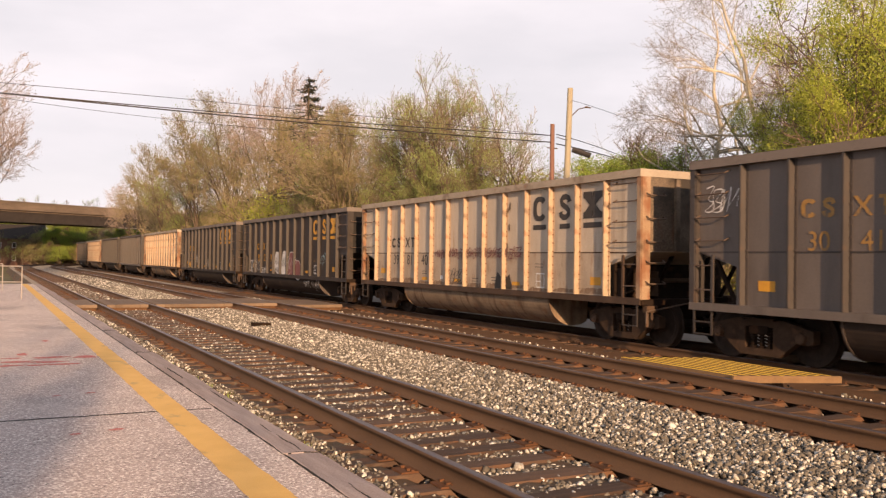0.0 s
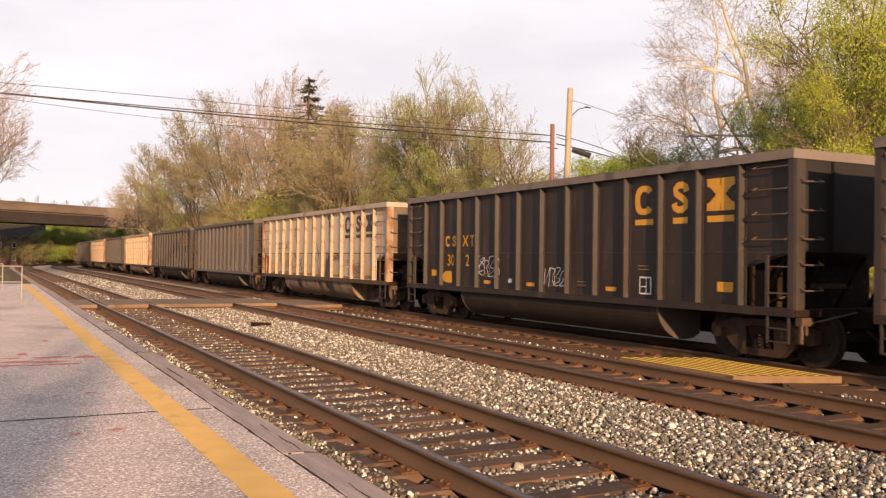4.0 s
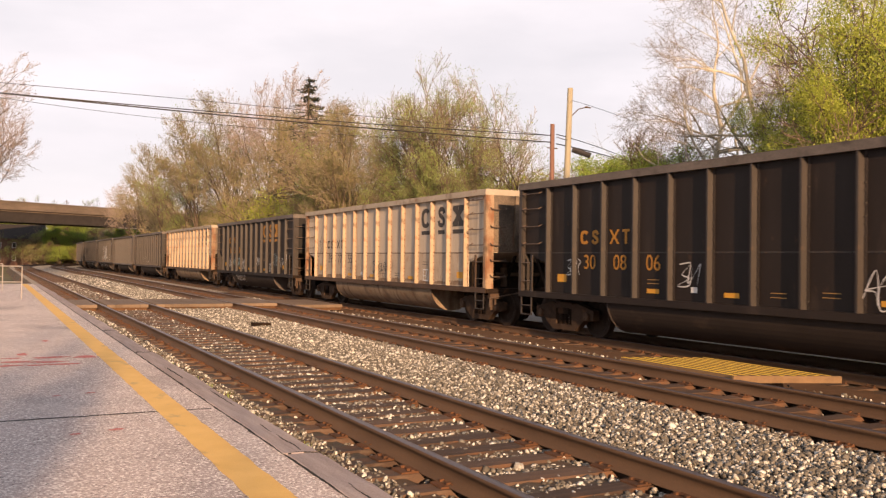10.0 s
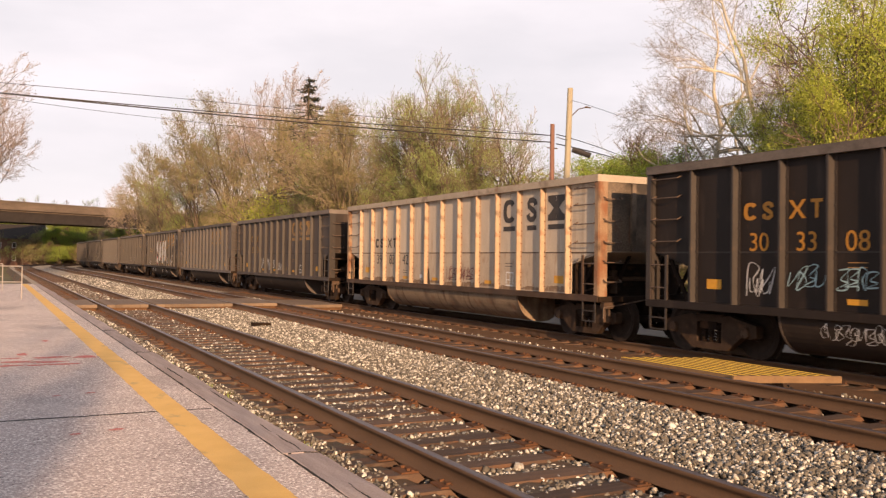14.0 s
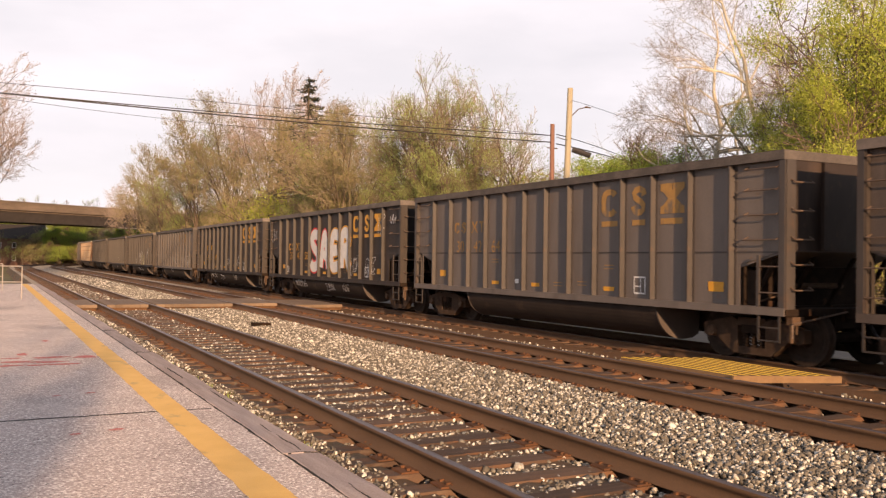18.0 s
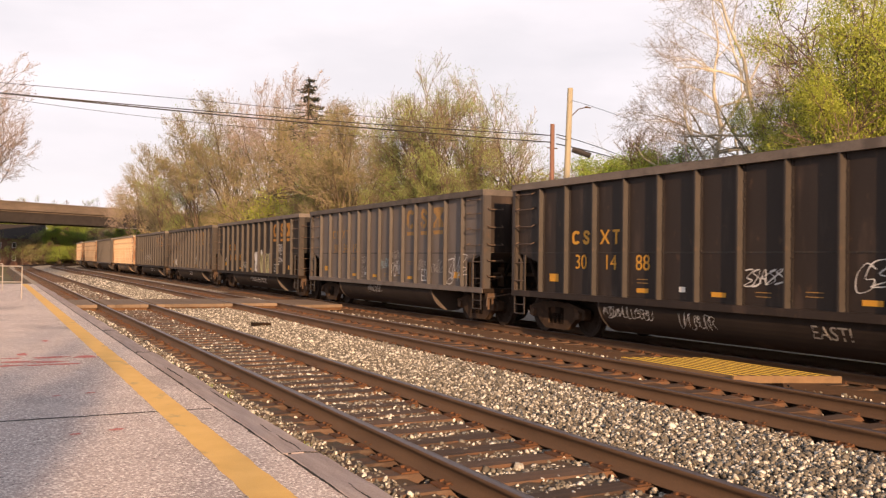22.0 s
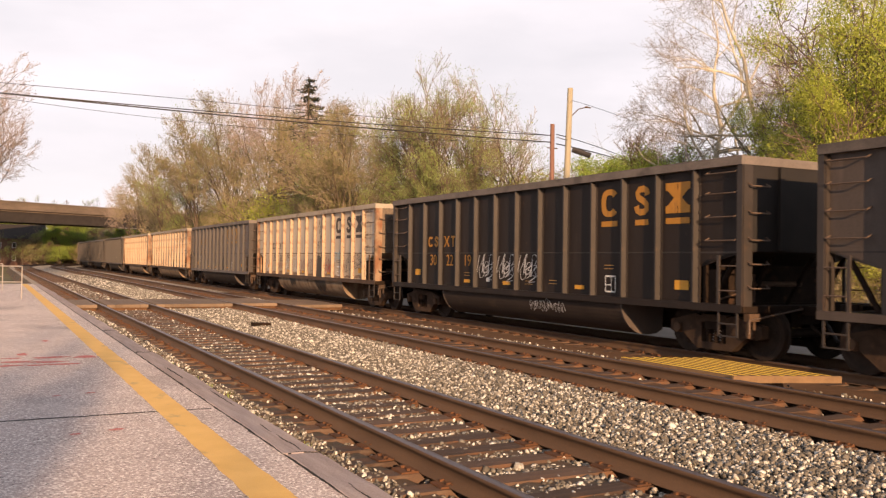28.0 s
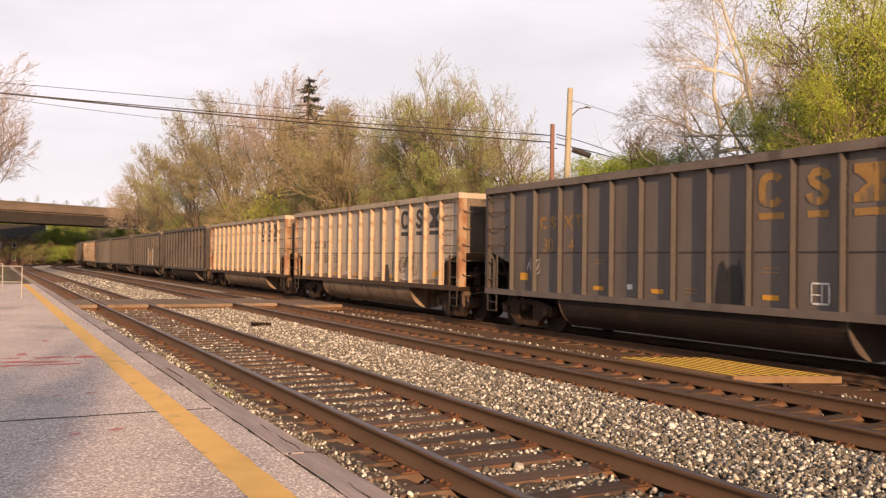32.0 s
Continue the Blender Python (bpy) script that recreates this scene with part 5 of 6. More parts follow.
TRAIN = [
    (-2, "black", "      ", []), (-1, "grey", "304162", [("tag", -6.5, 2.75, 0.75, 0.5, M_SPRAYW, 1)]),
    (0, "light", "398140", [("tag", -0.5, 1.22, 0.9, 0.42, M_SPRAYK, 2), ("spill", 1.9, 1.18, 0.8, 0.40, M_SPRAYK, 3), ("splash", 1.95, 2.45, 0.45, 1.3, M_SPRAYK, 178), ("tag", 0.5, 1.85, 4.5, 0.28, M_SPRAYM, 4)]),
    (1, "black", "302370", [("bubble", -1.46, 1.42, 0.86, 1, M_SPRAYW, 92), ("bubble", -0.5, 1.38, 0.86, 0.95, M_SPRAYW, 95), ("bubble", 0.5, 1.36, 0.92, 1.02, M_SPRAYW, 93), ("bubble", 0.5, 1.36, 0.86, 0.96, M_SPRAYM, 93), ("bubble", 1.34, 1.2, 0.8, 0.78, M_SPRAYW, 94), ("bubble", 1.34, 1.2, 0.74, 0.72, M_SPRAYM, 94), ("tag", -1.48, 1.55, 0.6, 0.45, M_SPRAYK, 270), ("tag", -0.5, 1.5, 0.6, 0.4, M_SPRAYK, 271), ("tag", -1.48, 1.15, 0.6, 0.25, M_SPRAYK, 192), ("tag", 0.2, 1.35, 0.8, 0.8, M_SPRAYW, 193), ("tag", 1, 1.55, 0.5, 0.5, M_SPRAYW, 97), ("bubble", -5.5, 1.28, 0.3, 0.62, M_SPRAYW, 8), ("bubble", -5.5, 1.28, 0.25, 0.57, M_BLACK, 8), ("tag", -5.42, 1.3, 0.85, 0.6, M_SPRAYW, 18), ("tag", -4.5, 1.3, 0.7, 0.65, M_SPRAYW, 96), ("tag", -3.45, 1.1, 0.8, 0.25, M_SPRAYW, 98), ("tag", 4.5, 1.65, 0.5, 0.55, M_SPRAYB, 9), ("tag", 2.4, 0.64, 0.75, 0.3, M_SPRAYW, 10), ("tag", 3.45, 0.6, 0.95, 0.42, M_SPRAYW, 100)]),
    (2, "black", "302   ", [("tag", -2.5, 1.5, 1.2, 0.6, M_SPRAYW, 11), ("tag", 0.5, 1.3, 0.8, 0.5, M_SPRAYW, 12), ("bubble", -4.6, 1.2, 0.5, 0.35, M_YEL, 13)]),
    (3, "light", "397775", [("spill", 1.55, 1.42, 0.74, 1.0, M_SPRAYK, 14), ("run", 1.6, 0.5, 0.80, 1.15, M_SPRAYK, 31), ("run", -1.9, 0.5, 0.55, 0.7, M_SPRAYK, 32), ("run", 0.6, 0.5, 0.35, 0.6, M_SPRAYK, 33), ("tag", 4.45, 1.25, 0.8, 0.4, M_SPRAYM, 401), ("splash", 1.55, 2.55, 0.7, 1.4, M_SPRAYK, 178), ("splash", -2.4, 2.3, 0.4, 1.2, M_SPRAYK, 180), ("splash", 0.4, 1.7, 0.5, 1.0, M_SPRAYK, 181), ("splash", -1.5, 1.4, 0.5, 0.5, M_SPRAYK, 182), ("tag", -2.9, 1.35, 0.5, 0.5, M_SPRAYK, 15), ("tag", 2.45, 1.75, 0.7, 0.35, M_SPRAYK, 16), ("tag", 4.4, 1.35, 0.8, 0.5, M_SPRAYM, 17), ("tag", -3.4, 1.4, 0.6, 0.4, M_SPRAYK, 183)]),
    (4, "grey", "304   ", []),
    (5, "jet", "300806", [("tag", -5.0, 1.55, 0.5, 0.4, M_SPRAYW, 18), ("tag", -1.5, 1.45, 0.5, 0.5, M_SPRAYW, 19), ("tag", 2.4, 1.3, 0.7, 0.6, M_SPRAYW, 20), ("tag", 5.4, 1.65, 0.8, 0.6, M_SPRAYW, 21)]),
    (6, "light", "397755", [("tag", -5.5, 2.1, 0.6, 1.0, M_SPRAYK, 22), ("tag", 0.3, 1.4, 1.4, 0.4, M_SPRAYK, 23)]),
    (7, "jet", "303308", [("tag", -4.35, 1.35, 0.55, 0.6, M_SPRAYW, 25), ("tag", -4.35, 1.30, 0.4, 0.35, M_SPRAYW, 125), ("tag", -3.35, 1.45, 0.65, 0.4, M_SPRAYB, 26), ("tag", -2.4, 1.45, 0.65, 0.4, M_SPRAYB, 126), ("tag", -1.6, 1.35, 0.6, 0.5, M_SPRAYW, 27), ("tag", 1.4, 1.5, 0.8, 0.5, M_SPRAYW, 28), ("tag", 4.5, 1.6, 0.9, 0.6, M_SPRAYB, 29), ("tag", 5.6, 1.5, 0.8, 0.6, M_SPRAYW, 30), ("tag", -2.2, 0.65, 1.7, 0.32, M_SPRAYW, 31)]),
    (8, "light", "398342", [("spill", -1.0, 1.2, 0.4, 0.5, M_SPRAYK, 32), ("tag", 1.0, 1.3, 1.5, 0.4, M_SPRAYM, 33)]),
    (9, "dgrey", "3036  ", [("word", -2.47, 1.45, 0.6, 0.5, M_SPRAYW, "JA"), ("word", -1.48, 1.42, 0.5, 0.5, M_SPRAYW, "W"), ("word", -0.62, 1.36, 0.5, 0.5, M_SPRAYW, "S"), ("tag", 0.3, 1.3, 0.9, 0.42, M_SPRAYW, 35)]),
    (10, "grey", "304264", []),
    (11, "black", "394058", [("stroke", -1.12, 1.93, 0.255, 0.76, M_SPRAYR, "curl"), ("stroke", 0, 1.93, 0.255, 0.76, M_SPRAYR, "arch"), ("stroke", 1.12, 1.93, 0.255, 0.76, M_YEL, "comb"), ("stroke", 2.16, 1.93, 0.255, 0.76, M_YEL, "hook"), ("stroke", -1.1, 1.93, 0.195, 0.76, M_SPRAYW, "curl"), ("stroke", 0.02, 1.93, 0.195, 0.76, M_SPRAYW, "arch"), ("stroke", 1.13, 1.93, 0.195, 0.76, M_SPRAYW, "comb"), ("stroke", 2.16, 1.93, 0.195, 0.76, M_SPRAYW, "hook"),
        ("tag", 3.13, 1.45, 0.8, 0.7, M_SPRAYW, 43), ("tag", 4.5, 1.40, 0.8, 0.6, M_SPRAYW, 44), ("tag", 5.4, 2.8, 0.5, 0.8, M_SPRAYW, 45), ("tag", 6.3, 2.9, 0.4, 0.35, M_SPRAYW, 90), ("tag", -6.4, 2.6, 0.6, 0.8, M_SPRAYW, 46), ("tag", -4.4, 1.2, 0.5, 0.3, M_SPRAYW, 91), ("tag", -2.8, 0.66, 1.4, 0.3, M_SPRAYW, 47), ("tag", 0.5, 0.62, 0.9, 0.36, M_SPRAYW, 48), ("tag", 2.1, 0.62, 0.6, 0.3, M_SPRAYW, 49)]),
    (12, "black", "301488", [("tag", 0.5, 1.42, 0.8, 0.42, M_SPRAYW, 50), ("tag", 2.5, 1.5, 0.6, 0.6, M_SPRAYW, 51), ("tag", -2.95, 0.66, 1.5, 0.24, M_SPRAYW, 52), ("tag", -1.05, 0.62, 0.9, 0.3, M_SPRAYW, 53), ("word", 1.75, 0.62, 1.0, 0.30, M_PIPE, "EAST!")]),
    (13, "grey", "305615", [("tag", -1.44, 1.62, 0.45, 0.3, M_PIPE, 54), ("tag", -1.44, 1.25, 0.45, 0.35, M_PIPE, 154), ("tag", 0.48, 1.52, 0.75, 0.32, M_SPRAYB, 55), ("tag", 1.44, 1.78, 0.7, 0.3, M_PIPE, 155), ("tag", 1.44, 1.35, 0.75, 0.5, M_SPRAYW, 56), ("tag", 3.37, 1.5, 0.6, 0.3, M_PIPE, 156), ("tag", 4.38, 1.45, 0.7, 0.4, M_PIPE, 157), ("tag", 5.6, 1.45, 1.1, 0.85, M_SPRAYW, 57), ("tag", -0.5, 0.7, 1.1, 0.26, M_SPRAYW, 58)]),
    (14, "jet", "300803", [("bubble", 0.42, 1.70, 0.50, 0.52, M_SPRAYW, 59), ("bubble", 0.50, 1.22, 0.56, 0.50, M_SPRAYW, 159), ("tag", 0.50, 1.20, 0.45, 0.18, M_SPRAYK, 160), ("bubble", 1.36, 1.88, 0.30, 0.26, M_SPRAYW, 161), ("stripes", 1.42, 1.33, 0.52, 0.72, M_SPRAYY, 260), ("stripes", 1.80, 1.40, 0.22, 0.60, M_PIPE, 261), ("stripes", 2.36, 1.33, 0.62, 0.78, M_SPRAYY, 262), ("stripes", 2.76, 1.36, 0.22, 0.74, M_PIPE, 263), ("tag", -1.50, 1.30, 0.6, 0.4, M_SPRAYW, 61), ("tag", -5.2, 1.55, 0.5, 0.25, M_SPRAYW, 264), ("tag", 4.4, 2.05, 0.7, 0.45, M_SPRAYW, 62), ("tag", 4.4, 1.55, 0.6, 0.32, M_SPRAYW, 162), ("tag", 0.75, 0.62, 2.7, 0.24, M_SPRAYW, 63)]),
    (15, "dgrey", "304509", [("bubble", -4.6, 1.3, 0.4, 0.4, M_SPRAYW, 64), ("tag", -3.0, 1.6, 0.6, 0.5, M_SPRAYW, 65), ("tag", 2.2, 1.5, 0.8, 0.6, M_SPRAYW, 66), ("tag", 0.4, 0.64, 1.0, 0.3, M_SPRAYW, 67)]),
    (16, "jet", "302219", [("tag", -1.48, 1.55, 0.78, 0.55, M_SPRAYW, 68), ("tag", -1.48, 1.40, 0.6, 0.5, M_SPRAYW, 168), ("tag", -0.49, 1.55, 0.78, 0.55, M_SPRAYW, 68), ("tag", -0.49, 1.40, 0.6, 0.5, M_SPRAYW, 168), ("tag", 0.49, 1.55, 0.78, 0.55, M_SPRAYW, 68), ("tag", 0.49, 1.40, 0.6, 0.5, M_SPRAYW, 168), ("tag", 1.2, 0.66, 1.4, 0.28, M_SPRAYW, 71)]),
    (17, "light", "398009", [("spill", 1.48, 1.42, 0.76, 0.98, M_SPRAYK, 72), ("run", 1.5, 0.5, 1.2, 1.0, M_SPRAYK, 34), ("run", -1.9, 0.5, 0.8, 0.6, M_SPRAYK, 35), ("tag", 2.5, 1.3, 0.7, 0.35, M_SPRAYR, 402), ("splash", 1.45, 2.55, 0.6, 1.3, M_SPRAYK, 172), ("tag", -3.45, 1.35, 0.7, 0.35, M_SPRAYM, 174), ("tag", -2.45, 1.4, 0.7, 0.5, M_SPRAYW, 175), ("tag", -0.5, 1.4, 0.6, 0.5, M_SPRAYM, 176), ("tag", 0.45, 1.4, 0.6, 0.5, M_SPRAYM, 177), ("tag", -5.4, 1.3, 0.6, 0.4, M_SPRAYW, 73), ("tag", -1.5, 1.45, 0.9, 0.6, M_SPRAYW, 74), ("tag", 2.4, 1.4, 0.8, 0.7, M_SPRAYM, 75), ("tag", 3.5, 1.75, 0.7, 0.35, M_SPRAYB, 76), ("tag", 4.5, 1.45, 0.8, 0.7, M_SPRAYK, 77), ("tag", 5.4, 1.55, 0.9, 0.5, M_SPRAYK, 78)]),
    (18, "grey", "304   ", [("spill", 1.45, 1.35, 0.6, 1.0, M_SPRAYK, 79), ("tag", -5.0, 1.55, 0.5, 0.4, M_SPRAYW, 80)]),
    (19, "light", "398055", [("tag", 3.5, 1.5, 1.8, 0.7, M_SPRAYK, 81), ("spill", 2.2, 1.2, 0.4, 0.6, M_SPRAYK, 82)]),
    (20, "light", "397201", []), (21, "dgrey", "303   ", [("tag", 2.0, 1.4, 1.0, 0.5, M_SPRAYW, 83)]),
    (22, "black", "302   ", [("bubble", 1.2, 1.6, 1.0, 1.3, M_SPRAYW, 84), ("bubble", 2.4, 1.6, 1.0, 1.2, M_YEL, 85), ("bubble", 3.4, 1.6, 0.9, 1.3, M_SPRAYW, 86)]),
    (23, "dgrey", "302   ", []), (24, "grey", "304   ", [("bubble", 1.0, 1.5, 2.0, 0.9, M_SPRAYM, 87)]), (25, "light", "398   ", []), (26, "dgrey", "304   ", []), (27, "orange", "      ", []), (28, "black", "      ", [])]
CAR_AT = [-10.22, 5.08, 20.18, 35.65, 51.15, 66.8, 82.08, 97.28, 112.95, 128.3, 143.56, 159.17, 173.89, 188.59, 203.76, 218.93, 234.08, 249.21, 264.47, 279.96, 295.18, 310.37, 325.78, 340.98, 356.18, 371.38, 386.58, 401.78, 416.98, 432.18, 447.38]
for index, paint, number, extras in TRAIN:
    coal_car(index, paint, number, extras, -1 <= index <= 19, "twelve" if index == 11 else "short" if index in (-1, 4, 7, 9, 10, 13, 15, 18) else "long")


# ---- bridge over the tracks ----
def road_bridge():
    top = tagged(new("road_bridge"), "weathered concrete road bridge with dark steel girders crossing the tracks", "bridge")
    a, b = Vector((1.3, 164.6, 0)), Vector((26.9, 181.0, 0))
    d = (b - a).normalized()
    ang = math.degrees(math.atan2(d.y, d.x))
    top.matrix_basis = pose(a.x, a.y, -0.75, 0, 0, ang)
    part("deck", lambda bm: box(bm, -45, 70, 0.3, 8.7, 9.6, 10.0), M_CONCRETE, top)
    for y in (0.0, 8.75):
        part("parapet", lambda bm: (box(bm, -45, 70, y - 0.1, y + 0.25, 9.9, 11.2), box(bm, -45, 70, y - 0.18, y + 0.33, 11.2, 11.4)), M_CONCRETE, top, "stained concrete parapet")
    for y in (0.5, 2.9, 5.3, 7.7):
        part("girder", lambda bm: (box(bm, -45, 70, y, y + 0.06, 7.9, 9.7), box(bm, -45, 70, y - 0.2, y + 0.26, 7.85, 7.93)), M_GIRDER, top, "dark steel girder")
    for x in (-14.0, 38.0):
        part("pier", lambda bm: (box(bm, x - 0.6, x + 0.6, 0.6, 8.4, 0.0, 7.1), box(bm, x - 0.8, x + 0.8, 0.2, 8.8, 7.1, 7.85)), M_CONCRETE, top, bevel=0.05)
    part("pipe", lambda bm: rod(bm, (24, -0.35, 7.65), (70, -0.35, 7.65), 0.08), M_PIPE, top, "white pipe slung below the girders")


road_bridge()


# ---- utility poles and cables ----
def utility_pole(x, y, z, h, lean, r, material, label, fittings):
    top = tagged(new("utility_pole"), label, "utility pole", "utility poles")
    top.matrix_basis = pose(x, y, z, *lean)
    part("pole", lambda bm: rod(bm, (0, 0, -0.5), (0, 0, h), r, r * 0.72, 12), material, top)
    fittings(top)
    return top


def fit_tall(top):
    part("bracket_arm", lambda bm: (rod(bm, (0.08, 0, 9.60), (0.36, -0.26, 10.0), 0.025), rod(bm, (0.36, -0.26, 10.0), (0.68, -0.5, 10.1), 0.025)), M_IRON, top)
    part("lamp_head", lambda bm: rod(bm, (0.62, -0.46, 10.11), (0.84, -0.64, 10.07), 0.055, 0.03), M_IRON, top, "small dark street lamp head")
    part("closure", lambda bm: rod(bm, (0.15, -0.18, 7.95), (0.80, -0.80, 7.65), 0.14), M_CABLE, top, "black cable splice case")


utility_pole(25.38, 36.1, -0.75, 11.05, (0, 1.9, 0), 0.19, M_POLE, "tall pale wooden utility pole leaning slightly", fit_tall)
utility_pole(24.9, 36.4, -0.75, 9.2, (0, 0, 0), 0.15, M_POLE_RED, "shorter reddish wooden utility pole", lambda top: part("crossbolt", lambda bm: rod(bm, (-0.3, 0, 8.0), (0.3, 0, 8.0), 0.03), M_IRON, top))


def cable(p, q, sag, r, label):
    p, q = Vector(p), Vector(q)
    cu = bpy.data.curves.new("cable", "CURVE")
    cu.dimensions, cu.bevel_depth, cu.bevel_resolution = "3D", r, 1
    sp = cu.splines.new("POLY")
    sp.points.add(40)
    for i in range(41):
        t = i / 40
        v = p.lerp(q, t)
        sp.points[i].co = (v.x, v.y, v.z - sag * 4 * t * (1 - t), 1)
    ob = bpy.data.objects.new("cable", cu)
    me = bpy.data.meshes.new_from_object(ob)
    bpy.data.objects.remove(ob)
    me.materials.clear()
    me.materials.append(M_CABLE)
    tagged(new("cable", me), label, "cable", "overhead cables")


for p, q, sag, r in [((-2.06, 38.22, 8.23), (24.68, 36.21, 7.85), -0.08, 0.012), ((-2.05, 38.21, 7.89), (24.69, 36.21, 7.51), 0.13, 0.03), ((-2.06, 38.44, 7.91), (24.74, 36.29, 7.86), 0.14, 0.022), ((-2.07, 38.68, 7.9), (24.26, 36.32, 7.49), 0.5, 0.01), ((24.93, 36.08, 7.91), (51.85, 57.62, 8.42), -0.38, 0.022), ((24.94, 36.08, 7.43), (51.85, 57.62, 8.66), -0.29, 0.03), ((25.59, 35.74, 9.61), (50.38, 52.75, 10.26), -0.35, 0.012), ((24.93, 36.08, 7.77), (25.39, 35.84, 7.63), 0.01, 0.02)]:
    cable(p, q, sag, r, "black overhead cable sagging across the tracks")


# ---- trees ----
def tubes(p0, p1, r0, r1, sides):
    """Tapered tubes on many segments at once."""
    d = p1 - p0
    d /= np.maximum(np.linalg.norm(d, axis=1, keepdims=True), 1e-6)
    ref = np.where(np.abs(d[:, 2:3]) < 0.9, np.array([[0, 0, 1.0]]), np.array([[1.0, 0, 0]]))
    u = np.cross(d, ref)
    u /= np.linalg.norm(u, axis=1, keepdims=True)
    w = np.cross(d, u)
    n = len(p0)
    ang = np.arange(sides) * 2 * np.pi / sides
    ring = u[:, None, :] * np.cos(ang)[None, :, None] + w[:, None, :] * np.sin(ang)[None, :, None]
    v = np.concatenate([p0[:, None, :] + ring * r0[:, None, None], p1[:, None, :] + ring * r1[:, None, None]], 1).reshape(-1, 3)
    tri = []
    for i in range(sides):
        j = (i + 1) % sides
        tri += [(i, j, sides + j), (i, sides + j, sides + i)]
    f = (np.array(tri)[None] + (np.arange(n) * 2 * sides)[:, None, None]).reshape(-1, 3)
    return v, f


def skeleton(seed, height, kids, angles, ratios, trunk=0.38, up=0.15, wobble=0.10, stems=1, r_base=0.018, lean=0.05, bare_below=0.45):
    """Branch segments of a tree (start, end, radii, level) and the points that carry leaves."""
    g = random.Random(seed)
    segs, ends = [], []
    levels = len(kids)

    def branch(p, d, length, r, level):
        n = 5 if level < 2 else (3 if level < 4 else 2)
        pts, ways = [p.copy()], []
        for i in range(n):
            d = (d + Vector((g.gauss(0, wobble), g.gauss(0, wobble), g.gauss(0, wobble) * 0.6 + up * 0.25 * (level > 0)))).normalized()
            q = pts[-1] + d * (length / n)
            segs.append((pts[-1], q, r * (1 - 0.6 * i / n), r * (1 - 0.6 * (i + 1) / n), level))
            pts.append(q)
            ways.append(d)
        if level >= levels - 1:
            ends.extend(pts[1:])
        if level < levels:
            for k in range(kids[level]):
                first = bare_below if level == 0 else 0.25
                t = 1.0 if k == 0 else first + (1 - first) * (k - g.random() * 0.8) / kids[level]
                t = max(first, min(0.999, t))
                i = int(t * n)
                i = min(i, n - 1)
                pos = pts[i].lerp(pts[i + 1], t * n - i)
                way = ways[i]
                axis = way.orthogonal().normalized()
                axis.rotate(Matrix.Rotation(k * 2.4 + g.uniform(-0.6, 0.6), 3, way))
                a = radians(angles[level]) * g.uniform(0.6, 1.25) * (0.35 if k == 0 else 1.0)
                nd = way * math.cos(a) + axis * math.sin(a) + Vector((0, 0, up))
                branch(pos, nd.normalized(), length * ratios[level] * g.uniform(0.7, 1.15) * (1.15 - 0.35 * t), r * (1 - 0.6 * t) * (0.85 if k == 0 else 0.6), level + 1)
    for s in range(stems):
        a = g.uniform(0, 6.283)
        k = lean if stems == 1 else 0.4
        o = 0.5 * (stems > 1)
        branch(Vector((g.uniform(-o, o), g.uniform(-o, o), -0.3)), Vector((math.cos(a) * k, math.sin(a) * k, 1)).normalized(), height * trunk * (1 if stems == 1 else g.uniform(0.8, 1.2)), height * r_base, 0)
    return segs, ends


def leaf_cloud(ends, count, size, scatter, seed, gaps=None):
    """Small leaves round the twig ends; gaps leaves whole sprays bare."""
    g = np.random.default_rng(seed)
    if gaps is not None:
        ends = [p for p in ends if noise.noise(p * 1.1 + Vector((seed, 0, 0))) > gaps]
    e = np.array([tuple(p) for p in ends])
    c = e[g.integers(0, len(e), count)] + g.normal(0, scatter, (count, 3)) * np.array([1, 1, 0.8])
    a = g.normal(0, 1, (count, 3))
    a /= np.linalg.norm(a, axis=1, keepdims=True)
    b = np.cross(a, g.normal(0, 1, (count, 3)))
    b /= np.linalg.norm(b, axis=1, keepdims=True)
    s = size * np.exp(g.normal(0, 0.3, (count, 1)))
    v = np.stack([c - a * s, c + b * s * 0.55, c + a * s, c - b * s * 0.55], 1).reshape(-1, 3)
    f = (np.array([(0, 1, 2), (0, 2, 3)])[None] + (4 * np.arange(count))[:, None, None]).reshape(-1, 3)
    return v, f


TREES = {}


def tree_kind(name, bark, twig, segs, ends, leaves=None, leaf_mat=None, thin_scale=1.0):
    """Meshes of one kind of tree: woody limbs, fine twigs, leaves."""
    thick = [s for s in segs if s[4] <= 2]
    thin = [s for s in segs if s[4] > 2]
    out = []
    for label, part_segs, sides, mat in (("trunk", thick, 6, bark), ("crown", thin, 3, twig)):
        if not part_segs:
            continue
        p0, p1 = np.array([tuple(s[0]) for s in part_segs]), np.array([tuple(s[1]) for s in part_segs])
        r0, r1 = np.array([s[2] for s in part_segs]), np.array([s[3] for s in part_segs])
        low = 0.012 * thin_scale
        v, f = tubes(p0, p1, np.maximum(r0, low), np.maximum(r1, low * 0.7), sides)
        out.append((label, raw_mesh(label, v, f, mat, True)))
    if leaves:
        v, f = leaf_cloud(ends, *leaves)
        out.append(("foliage", raw_mesh("foliage", v, f, leaf_mat)))
    TREES[name] = out


